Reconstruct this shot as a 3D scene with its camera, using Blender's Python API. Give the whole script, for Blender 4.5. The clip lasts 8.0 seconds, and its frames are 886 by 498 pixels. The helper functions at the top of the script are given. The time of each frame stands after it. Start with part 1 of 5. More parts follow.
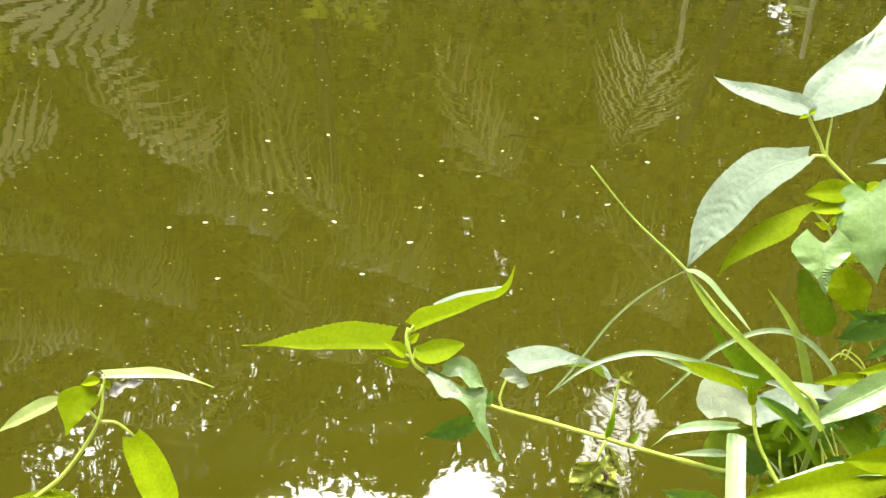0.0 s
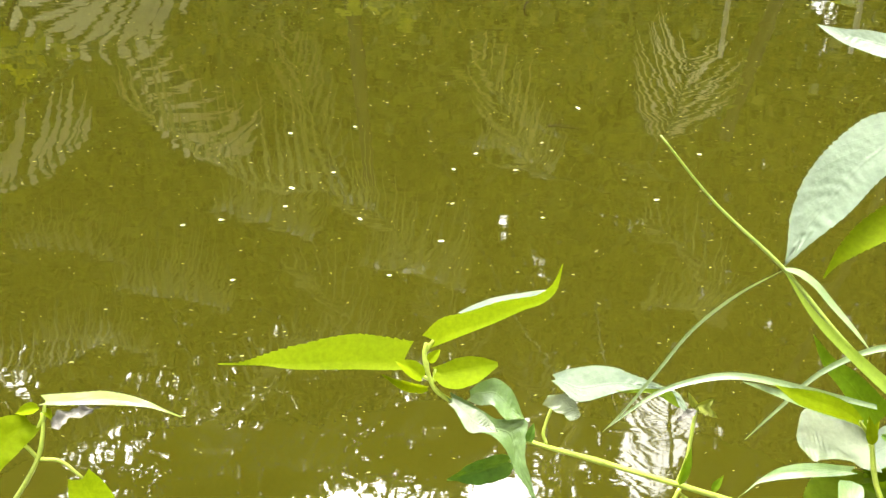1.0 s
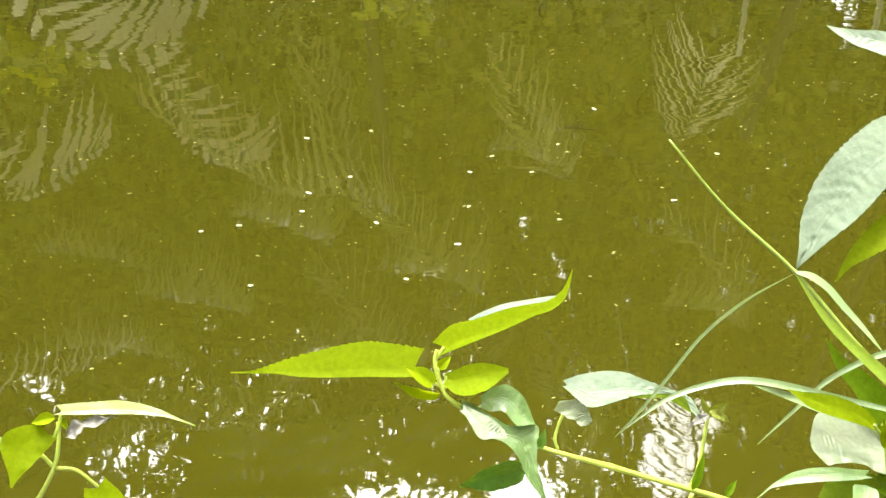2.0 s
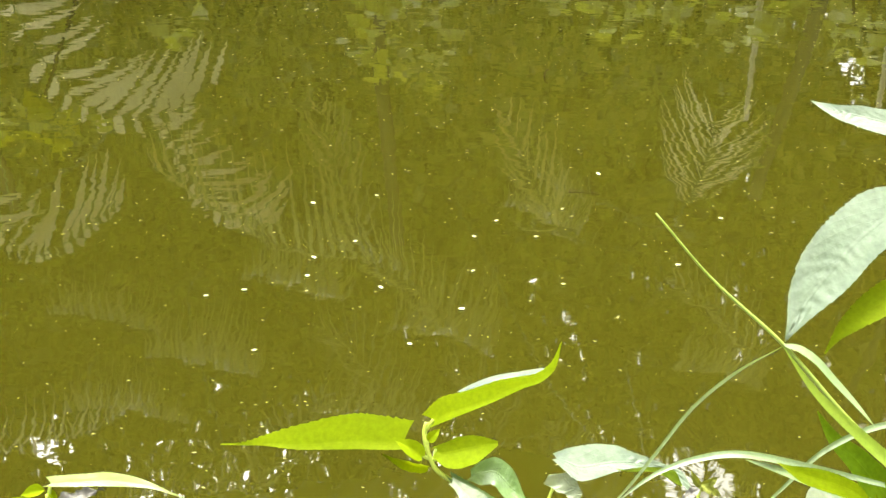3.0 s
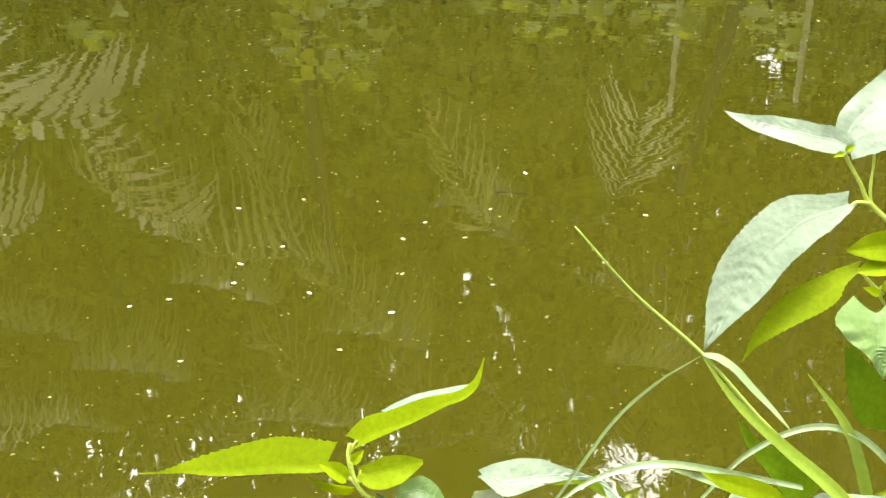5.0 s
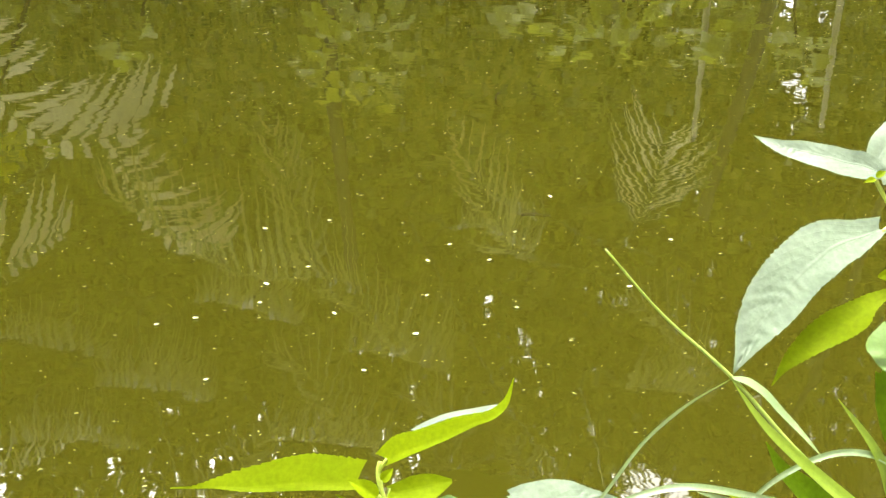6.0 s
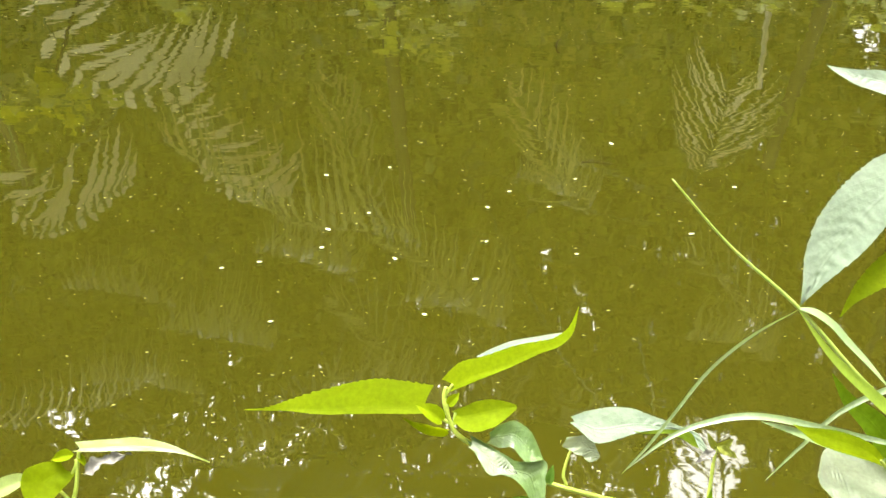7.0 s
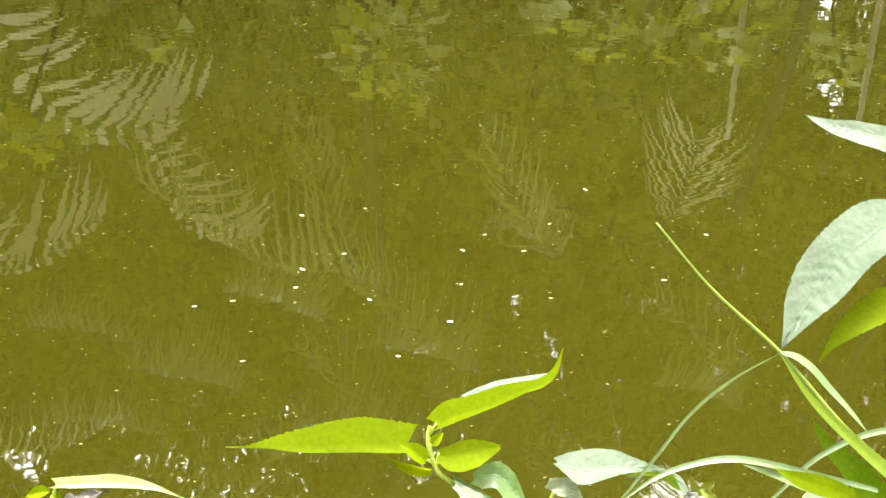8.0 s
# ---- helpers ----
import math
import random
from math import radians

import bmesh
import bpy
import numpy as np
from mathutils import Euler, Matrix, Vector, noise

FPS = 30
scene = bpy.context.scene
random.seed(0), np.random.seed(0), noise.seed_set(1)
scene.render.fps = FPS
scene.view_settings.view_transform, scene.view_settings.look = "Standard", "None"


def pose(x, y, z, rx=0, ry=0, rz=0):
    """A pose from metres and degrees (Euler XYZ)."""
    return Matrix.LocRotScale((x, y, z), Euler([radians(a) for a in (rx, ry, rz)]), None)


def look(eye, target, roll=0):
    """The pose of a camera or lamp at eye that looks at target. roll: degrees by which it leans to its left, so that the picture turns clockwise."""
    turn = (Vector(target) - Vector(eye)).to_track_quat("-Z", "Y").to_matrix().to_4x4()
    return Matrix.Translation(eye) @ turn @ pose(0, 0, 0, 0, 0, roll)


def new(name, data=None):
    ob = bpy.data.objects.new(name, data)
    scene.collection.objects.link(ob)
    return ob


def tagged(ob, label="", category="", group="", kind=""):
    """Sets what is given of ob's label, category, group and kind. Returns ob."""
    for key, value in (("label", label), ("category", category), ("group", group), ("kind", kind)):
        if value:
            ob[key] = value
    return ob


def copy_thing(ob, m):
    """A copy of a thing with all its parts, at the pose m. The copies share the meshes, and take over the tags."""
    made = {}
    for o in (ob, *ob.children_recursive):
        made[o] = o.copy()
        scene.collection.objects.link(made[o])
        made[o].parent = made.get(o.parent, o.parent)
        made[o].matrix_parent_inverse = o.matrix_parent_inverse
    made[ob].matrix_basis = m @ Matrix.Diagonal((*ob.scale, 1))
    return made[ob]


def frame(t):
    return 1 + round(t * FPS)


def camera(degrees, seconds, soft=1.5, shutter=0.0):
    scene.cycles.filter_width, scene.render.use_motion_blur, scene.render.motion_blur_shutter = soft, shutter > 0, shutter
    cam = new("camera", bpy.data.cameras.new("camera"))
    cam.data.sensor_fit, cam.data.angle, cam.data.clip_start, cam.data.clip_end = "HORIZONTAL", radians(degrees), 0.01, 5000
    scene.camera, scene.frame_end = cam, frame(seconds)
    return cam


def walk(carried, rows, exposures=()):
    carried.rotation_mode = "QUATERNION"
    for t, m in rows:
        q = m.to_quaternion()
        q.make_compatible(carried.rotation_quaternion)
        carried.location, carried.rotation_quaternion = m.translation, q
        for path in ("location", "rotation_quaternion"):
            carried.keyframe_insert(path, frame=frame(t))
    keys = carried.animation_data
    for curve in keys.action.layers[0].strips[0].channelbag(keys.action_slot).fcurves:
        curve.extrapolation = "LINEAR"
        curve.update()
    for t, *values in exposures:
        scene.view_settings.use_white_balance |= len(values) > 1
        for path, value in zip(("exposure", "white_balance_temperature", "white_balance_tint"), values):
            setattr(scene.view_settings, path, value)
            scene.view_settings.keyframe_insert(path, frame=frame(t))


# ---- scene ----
cam = camera(50, 8.0, soft=1.4)
walk(cam, [
    (0.0, pose(-0.0521, -0.1555, 1.4271, 53.100, -3.438, -2.146)),
    (0.2, pose(-0.0215, -0.1070, 1.3854, 53.183, -2.172, -0.571)),
    (0.3, pose(-0.0181, -0.0761, 1.3664, 52.735, -2.250, -0.250)),
    (0.5, pose(-0.0239, -0.0305, 1.3234, 53.111, -2.293, -0.887)),
    (0.7, pose(-0.0265, -0.0153, 1.3132, 53.184, -2.467, -0.734)),
    (1.0, pose(-0.0324, -0.0068, 1.3082, 53.112, -2.065, -0.369)),
    (1.2, pose(-0.0307, -0.0068, 1.3083, 52.606, -1.905, -0.283)),
    (2.3, pose(-0.0200, -0.0048, 1.3163, 54.100, -0.415, 0.401)),
    (2.5, pose(-0.0163, -0.0043, 1.3206, 55.275, -0.374, 0.767)),
    (2.7, pose(-0.0156, -0.0101, 1.3273, 56.354, -0.365, 1.042)),
    (3.0, pose(-0.0090, -0.0060, 1.3240, 56.825, -0.485, 0.770)),
    (3.2, pose(-0.0067, -0.0072, 1.3300, 56.515, -0.844, 0.593)),
    (3.5, pose(0.0000, -0.0000, 1.3300, 57.200, 0.000, -0.000)),
    (3.8, pose(-0.0006, -0.0036, 1.3378, 57.314, -0.930, -0.675)),
    (4.0, pose(0.0048, 0.0062, 1.3297, 56.520, -1.424, -1.963)),
    (4.2, pose(0.0064, 0.0079, 1.3328, 56.717, -1.764, -3.126)),
    (5.3, pose(-0.0021, 0.0083, 1.3327, 56.704, -1.497, -3.348)),
    (5.5, pose(-0.0032, 0.0065, 1.3361, 57.257, -1.348, -2.511)),
    (5.8, pose(-0.0058, -0.0056, 1.3456, 57.623, -1.472, -2.085)),
    (6.0, pose(-0.0070, 0.0013, 1.3358, 58.010, -1.395, -1.923)),
    (6.2, pose(-0.0095, -0.0091, 1.3431, 57.528, -1.158, -1.133)),
    (6.5, pose(-0.0131, -0.0061, 1.3345, 57.435, -0.401, -0.154)),
    (6.7, pose(-0.0102, -0.0075, 1.3321, 56.789, 0.149, 0.346)),
    (6.8, pose(-0.0125, -0.0157, 1.3357, 55.721, -0.172, 1.161)),
    (7.0, pose(-0.0140, -0.0156, 1.3252, 55.189, 0.274, 1.093)),
    (7.2, pose(-0.0175, -0.0191, 1.3280, 54.643, -1.248, 0.457)),
    (7.3, pose(-0.0201, -0.0174, 1.3266, 54.894, -1.173, 0.103)),
    (7.5, pose(-0.0221, -0.0145, 1.3232, 56.363, -0.928, -0.244)),
    (7.7, pose(-0.0239, -0.0252, 1.3326, 57.517, -1.527, 0.136)),
    (8.0, pose(-0.0263, -0.0210, 1.3243, 57.840, -1.549, 0.134)),
], exposures=[(0.0, 3.61), (0.4, 3.75), (8.0, 3.75)])

# ---- world, sun ----
world = bpy.data.worlds.new("overcast_sky")
scene.world = world
world.use_nodes = True
wn, wl = world.node_tree.nodes, world.node_tree.links
wn.clear()
w_out = wn.new("ShaderNodeOutputWorld")
w_bg = wn.new("ShaderNodeBackground")
w_sky = wn.new("ShaderNodeTexSky")
w_sky.sky_type = "NISHITA"
w_sky.sun_disc = False
w_sky.sun_elevation = radians(58)
w_sky.sun_rotation = radians(-12)
w_sky.air_density, w_sky.dust_density, w_sky.ozone_density = 1.0, 7.0, 1.0
w_hsv = wn.new("ShaderNodeHueSaturation")
w_hsv.inputs["Saturation"].default_value = 0.12
wl.new(w_sky.outputs[0], w_hsv.inputs["Color"])
w_tint = wn.new("ShaderNodeMix")
w_tint.data_type, w_tint.blend_type = "RGBA", "MULTIPLY"
w_tint.inputs[0].default_value = 1.0
w_tint.inputs[7].default_value = (1.0, 0.985, 0.93, 1)
wl.new(w_hsv.outputs[0], w_tint.inputs[6])
wl.new(w_tint.outputs[2], w_bg.inputs["Color"])
w_bg.inputs["Strength"].default_value = 0.15
wl.new(w_bg.outputs[0], w_out.inputs["Surface"])

sun = new("sun", bpy.data.lights.new("sun", "SUN"))
sun.data.energy = 1.15
sun.data.angle = radians(14)
sun.data.color = (1.0, 0.97, 0.9)
sun.matrix_world = look((0, 0, 0), (0.13, -0.611, -1.0))


# ---- materials ----
def material(name):
    m = bpy.data.materials.new(name)
    m.use_nodes = True
    n, l = m.node_tree.nodes, m.node_tree.links
    return m, n, l, n["Principled BSDF"], n["Material Output"]


def noise_node(n, l, scale, detail=4.0, rough=0.6, coord="Object", stretch=None):
    tc = n.new("ShaderNodeTexCoord")
    tex = n.new("ShaderNodeTexNoise")
    tex.inputs["Scale"].default_value = scale
    tex.inputs["Detail"].default_value = detail
    tex.inputs["Roughness"].default_value = rough
    if stretch:
        mp = n.new("ShaderNodeMapping")
        mp.inputs["Scale"].default_value = stretch
        l.new(tc.outputs[coord], mp.inputs[0])
        l.new(mp.outputs[0], tex.inputs["Vector"])
    else:
        l.new(tc.outputs[coord], tex.inputs["Vector"])
    return tex


def ramp(n, l, src, stops):
    r = n.new("ShaderNodeValToRGB")
    e = r.color_ramp.elements
    while len(e) < len(stops):
        e.new(0.5)
    for el, (p, c) in zip(e, stops):
        el.position, el.color = p, (*c, 1)
    l.new(src, r.inputs[0])
    return r


def maths(n, l, op, a, b=None, c=None):
    k = n.new("ShaderNodeMath")
    k.operation = op
    for i, v in enumerate((a, b, c)):
        if v is None:
            continue
        if isinstance(v, (int, float)):
            k.inputs[i].default_value = v
        else:
            l.new(v, k.inputs[i])
    return k.outputs[0]


def mixed(n, l, kind, fac, a, b):
    k = n.new("ShaderNodeMix")
    k.data_type, k.blend_type = "RGBA", kind
    for sock, v in ((k.inputs[0], fac), (k.inputs[6], a), (k.inputs[7], b)):
        if isinstance(v, (int, float)):
            sock.default_value = v
        elif isinstance(v, tuple):
            sock.default_value = (*v, 1)
        else:
            l.new(v, sock)
    return k.outputs[2]


def leaf_material(name, low, high, vein, rough, glow, sheer, bump=0.5, spots=None, through_tint=(1.0, 0.95, 0.25), patch=28):
    """A living leaf: two-scale colour, veins along the blade's own coordinates, light passing through."""
    m, n, l, p, out = material(name)
    info = n.new("ShaderNodeObjectInfo")
    big = noise_node(n, l, patch, 3)
    fine = noise_node(n, l, 260, 3)
    base = ramp(n, l, big.outputs[0], [(0.3, low), (0.7, high)]).outputs[0]
    base = mixed(n, l, "OVERLAY", 0.35, base, fine.outputs[0])
    bright = maths(n, l, "MULTIPLY_ADD", info.outputs["Random"], 0.35, 0.82)
    hsv = n.new("ShaderNodeHueSaturation")
    l.new(base, hsv.inputs["Color"])
    l.new(bright, hsv.inputs["Value"])
    base = hsv.outputs[0]
    uv = n.new("ShaderNodeUVMap")
    sep = n.new("ShaderNodeSeparateXYZ")
    l.new(uv.outputs[0], sep.inputs[0])
    u, v = sep.outputs[0], sep.outputs[1]
    side = maths(n, l, "ABSOLUTE", maths(n, l, "SUBTRACT", v, 0.5))
    rib = n.new("ShaderNodeMapRange")
    rib.inputs[1].default_value, rib.inputs[2].default_value = 0.035, 0.012
    l.new(side, rib.inputs[0])
    jitter = noise_node(n, l, 45, 2)
    slant = maths(n, l, "SUBTRACT", maths(n, l, "MULTIPLY", u, 7.0), maths(n, l, "MULTIPLY", side, 6.0))
    slant = maths(n, l, "MULTIPLY_ADD", jitter.outputs[0], 0.7, slant)
    saw = maths(n, l, "PINGPONG", slant, 0.5)
    branch = n.new("ShaderNodeMapRange")
    branch.inputs[1].default_value, branch.inputs[2].default_value = 0.07, 0.0
    l.new(saw, branch.inputs[0])
    veins = maths(n, l, "MAXIMUM", rib.outputs[0], maths(n, l, "MULTIPLY", branch.outputs[0], 0.3))
    colour = mixed(n, l, "MIX", maths(n, l, "MULTIPLY", veins, 0.1), base, vein)
    if spots:
        blot = noise_node(n, l, 60, 5, 0.7)
        mask = ramp(n, l, blot.outputs[0], [(0.55, (0, 0, 0)), (0.62, (1, 1, 1))]).outputs[0]
        colour = mixed(n, l, "MIX", mask, colour, spots)
    l.new(colour, p.inputs["Base Color"])
    p.inputs["Roughness"].default_value = rough
    p.inputs["Specular IOR Level"].default_value = sheer
    cell = n.new("ShaderNodeTexVoronoi")
    cell.inputs["Scale"].default_value = 170
    tc = n.new("ShaderNodeTexCoord")
    l.new(tc.outputs["Object"], cell.inputs["Vector"])
    pucker = noise_node(n, l, 70, 3, 0.55)
    height = maths(n, l, "SUBTRACT", maths(n, l, "MULTIPLY", pucker.outputs[0], 2.2), maths(n, l, "MULTIPLY", veins, 0.35))
    height = maths(n, l, "ADD", height, maths(n, l, "MULTIPLY", cell.outputs["Distance"], 0.5))
    height = maths(n, l, "MULTIPLY_ADD", saw, 0.2, height)
    bp = n.new("ShaderNodeBump")
    bp.inputs["Strength"].default_value = bump
    bp.inputs["Distance"].default_value = 0.0012
    l.new(height, bp.inputs["Height"])
    l.new(bp.outputs[0], p.inputs["Normal"])
    tr = n.new("ShaderNodeBsdfTranslucent")
    warm = mixed(n, l, "MULTIPLY", 1.0, colour, through_tint)
    lift = mixed(n, l, "ADD", 1.0, warm, (0.03, 0.035, 0.0))
    l.new(lift, tr.inputs["Color"])
    mx = n.new("ShaderNodeMixShader")
    mx.inputs[0].default_value = glow
    l.new(p.outputs[0], mx.inputs[1])
    l.new(tr.outputs[0], mx.inputs[2])
    l.new(mx.outputs[0], out.inputs["Surface"])
    return m


YOUNG = leaf_material("young_leaf", (0.116, 0.162, 0.0012), (0.14, 0.188, 0.0018), (0.155, 0.2, 0.005), 0.6, 0.52, 0.03, 0.22, None, (1.0, 0.97, 0.1))
# sheen on the vine leaves' tops, put in as a paler lime base
SHEEN = leaf_material("sheen_leaf", (0.12, 0.16, 0.03), (0.16, 0.2, 0.05), (0.18, 0.22, 0.06), 0.45, 0.35, 0.5, 0.3)
LIME = leaf_material("lime_leaf", (0.075, 0.122, 0.0025), (0.108, 0.155, 0.004), (0.13, 0.17, 0.02), 0.55, 0.5, 0.18, 0.4)
SATIN = leaf_material("satin_leaf", (0.06, 0.112, 0.022), (0.092, 0.148, 0.04), (0.11, 0.165, 0.06), 0.42, 0.22, 0.55, 0.4)
MID = leaf_material("green_leaf", (0.062, 0.118, 0.0025), (0.1, 0.168, 0.004), (0.13, 0.19, 0.012), 0.6, 0.48, 0.06, 0.4)
# whitish sky sheen of upper leaf faces is put into this base colour
PALE = leaf_material("pale_sheen_leaf", (0.072, 0.1, 0.064), (0.1, 0.131, 0.086), (0.105, 0.135, 0.09), 0.62, 0.2, 0.42, 0.4)
DARK = leaf_material("old_leaf", (0.036, 0.09, 0.008), (0.07, 0.135, 0.015), (0.1, 0.16, 0.03), 0.55, 0.32, 0.12, 0.7)
SICK = leaf_material("blighted_leaf", (0.1, 0.12, 0.012), (0.17, 0.19, 0.03), (0.18, 0.19, 0.05), 0.6, 0.25, 0.12, 0.8, (0.02, 0.011, 0.006))
BLADE = leaf_material("grass_blade", (0.125, 0.185, 0.012), (0.165, 0.23, 0.022), (0.16, 0.24, 0.06), 0.42, 0.4, 0.35, 0.2)
BLADE_PALE = leaf_material("pale_grass_blade", (0.12, 0.175, 0.075), (0.165, 0.22, 0.11), (0.2, 0.25, 0.14), 0.45, 0.3, 0.5, 0.2)
# lighter copy of PALE: light missing on steep leaves put into the colour
PALER = leaf_material("lighter_pale_leaf", (0.14, 0.172, 0.105), (0.185, 0.212, 0.14), (0.21, 0.235, 0.16), 0.5, 0.25, 0.42, 0.3)
# sky sheen on the palm leaflets is put into this very light base
FROND = leaf_material("palm_sheen_leaflet", (0.58, 0.55, 0.45), (0.76, 0.72, 0.61), (0.7, 0.67, 0.58), 0.28, 0.7, 0.8, 0.1, None, (1.0, 1.0, 0.85))
CANOPY = leaf_material("canopy_leaf", (0.045, 0.06, 0.016), (0.36, 0.40, 0.14), (0.24, 0.27, 0.1), 0.5, 0.45, 0.3, 0.1, None, (1.0, 0.98, 0.5), 0.9)
THICKET = leaf_material("thicket_leaf", (0.09, 0.115, 0.035), (0.33, 0.37, 0.14), (0.28, 0.32, 0.12), 0.45, 0.5, 0.3, 0.1, None, (1.0, 0.98, 0.5), 0.8)
# dimmer copy of FROND: faint light streaks in the reflection put into the colour
STREAK = leaf_material("streak_leaflet", (0.27, 0.28, 0.13), (0.52, 0.51, 0.3), (0.46, 0.46, 0.28), 0.4, 0.6, 0.4, 0.1, None, (1.0, 1.0, 0.75))
# near-black copy: the backlit silhouette against the sky is put into the colour
SHADED = leaf_material("silhouette_leaflet", (0.012, 0.018, 0.006), (0.03, 0.04, 0.012), (0.03, 0.04, 0.015), 0.6, 0.1, 0.2, 0.1)
LIMELEAF = leaf_material("lime_bank_leaf", (0.34, 0.40, 0.03), (0.46, 0.52, 0.06), (0.46, 0.5, 0.1), 0.45, 0.5, 0.3, 0.2)
BANKLEAF = leaf_material("bank_leaf", (0.3, 0.36, 0.12), (0.44, 0.5, 0.2), (0.46, 0.5, 0.26), 0.45, 0.5, 0.4, 0.2)


def plain(name, low, high, scale, rough, bump=0.3, dist=0.003, stretch=None, shine=0.5):
    m, n, l, p, _ = material(name)
    a = noise_node(n, l, scale, 5, 0.65, "Object", stretch)
    b = noise_node(n, l, scale * 7, 3, 0.6, "Object", stretch)
    col = ramp(n, l, a.outputs[0], [(0.3, low), (0.7, high)]).outputs[0]
    col = mixed(n, l, "OVERLAY", 0.4, col, b.outputs[0])
    l.new(col, p.inputs["Base Color"])
    p.inputs["Roughness"].default_value = rough
    bp = n.new("ShaderNodeBump")
    p.inputs["Specular IOR Level"].default_value = shine
    bp.inputs["Strength"].default_value, bp.inputs["Distance"].default_value = bump, dist
    l.new(b.outputs[0], bp.inputs["Height"])
    l.new(bp.outputs[0], p.inputs["Normal"])
    return m


STEM = plain("green_stem", (0.19, 0.25, 0.018), (0.28, 0.33, 0.045), 60, 0.5, 0.4, 0.0006)
CULM = plain("grass_culm", (0.105, 0.16, 0.016), (0.15, 0.2, 0.03), 50, 0.45, 0.2, 0.0004)
TWIG = plain("dead_twig", (0.008, 0.007, 0.005), (0.02, 0.016, 0.011), 90, 0.9, 0.6, 0.001, None, 0.1)
BARK = plain("bark", (0.04, 0.036, 0.024), (0.10, 0.088, 0.06), 14, 0.85, 0.8, 0.01, (1, 1, 0.25))
PALEBARK = plain("pale_bark", (0.44, 0.42, 0.32), (0.64, 0.61, 0.5), 10, 0.8, 0.5, 0.005, (1, 1, 0.3))
SOIL = plain("bank_soil", (0.022, 0.022, 0.008), (0.05, 0.042, 0.022), 6, 0.95, 0.8, 0.02)
PETAL = plain("white_petal", (0.55, 0.54, 0.46), (0.8, 0.79, 0.7), 200, 0.5, 0.2, 0.0005)
FLAKE = plain("fleck_and_glint", (0.17, 0.16, 0.045), (0.5, 0.47, 0.22), 40, 0.7, 0.1, 0.0003)
DEADLEAF = plain("dead_leaf", (0.03, 0.028, 0.022), (0.15, 0.14, 0.12), 40, 0.7, 0.6, 0.002)


def water_material():
    m, n, l, p, _ = material("murky_pond_water")
    a = noise_node(n, l, 0.5, 3)
    b = noise_node(n, l, 9, 5, 0.7)
    col = ramp(n, l, a.outputs[0], [(0.25, WATER_LOW), (0.75, WATER_HIGH)]).outputs[0]
    col = mixed(n, l, "OVERLAY", 0.05, col, b.outputs[0])
    l.new(col, p.inputs["Base Color"])
    p.inputs["Roughness"].default_value = 0.015
    p.inputs["IOR"].default_value = 1.38
    swell = noise_node(n, l, 5.0, 2, 0.5, "Object", (1.0, 1.6, 1.0))
    mid = noise_node(n, l, 13.0, 2, 0.5, "Object", (1.0, 1.8, 1.0))
    chop = noise_node(n, l, 22.0, 2, 0.5, "Object", (1.0, 2.0, 1.0))
    patch = noise_node(n, l, 0.9, 2)
    fine = noise_node(n, l, 30.0, 1, 0.5, "Object", (1.0, 7.0, 1.0))
    rough = ramp(n, l, patch.outputs[0], [(0.40, (0.12, 0.12, 0.12)), (0.62, (0.8, 0.8, 0.8))]).outputs[0]
    h = maths(n, l, "ADD", maths(n, l, "MULTIPLY_ADD", mid.outputs[0], 0.15, swell.outputs[0]), maths(n, l, "MULTIPLY", maths(n, l, "MULTIPLY", chop.outputs[0], rough), 0.04))
    h = maths(n, l, "MULTIPLY_ADD", fine.outputs[0], 0.013, h)
    bp = n.new("ShaderNodeBump")
    bp.inputs["Strength"].default_value = 1.0
    bp.inputs["Distance"].default_value = 0.00045
    l.new(h, bp.inputs["Height"])
    l.new(bp.outputs[0], p.inputs["Normal"])
    return m


WATER_LOW, WATER_HIGH = (0.0152, 0.0146, 0.0010), (0.0194, 0.0185, 0.0013)
WATER = water_material()


# ---- building tools ----
def mesh_object(name, verts, faces, mat, parent=None, label="", uvs=None, smooth=True):
    me = bpy.data.meshes.new(name)
    me.from_pydata(verts, [], faces)
    if uvs is not None:
        layer = me.uv_layers.new(name="UVMap")
        loops = np.empty(len(me.loops), dtype=np.int32)
        me.loops.foreach_get("vertex_index", loops)
        layer.data.foreach_set("uv", np.asarray(uvs, dtype=np.float32)[loops].ravel())
    if smooth:
        me.polygons.foreach_set("use_smooth", [True] * len(me.polygons))
    me.materials.append(mat)
    me.update()
    ob = new(name, me)
    if parent:
        ob.parent = parent
    if label:
        ob["label"] = label
    return ob


def thing(name, label, category, group="", kind=""):
    return tagged(new(name), label, category, group, kind)


def unit(v):
    v = np.asarray(v, float)
    return v / max(np.linalg.norm(v), 1e-9)


def spline(points, n):
    """A smooth way through the points, n + 1 places along it."""
    p = [np.asarray(q, float) for q in points]
    p = [2 * p[0] - p[1]] + p + [2 * p[-1] - p[-2]]
    out = []
    for q in np.linspace(0, len(p) - 3, n + 1):
        i = min(int(q), len(p) - 4)
        t = q - i
        a, b, c, d = p[i:i + 4]
        out.append(0.5 * (2 * b + (c - a) * t + (2 * a - 5 * b + 4 * c - d) * t * t + (3 * b - a - 3 * c + d) * t ** 3))
    return np.array(out)


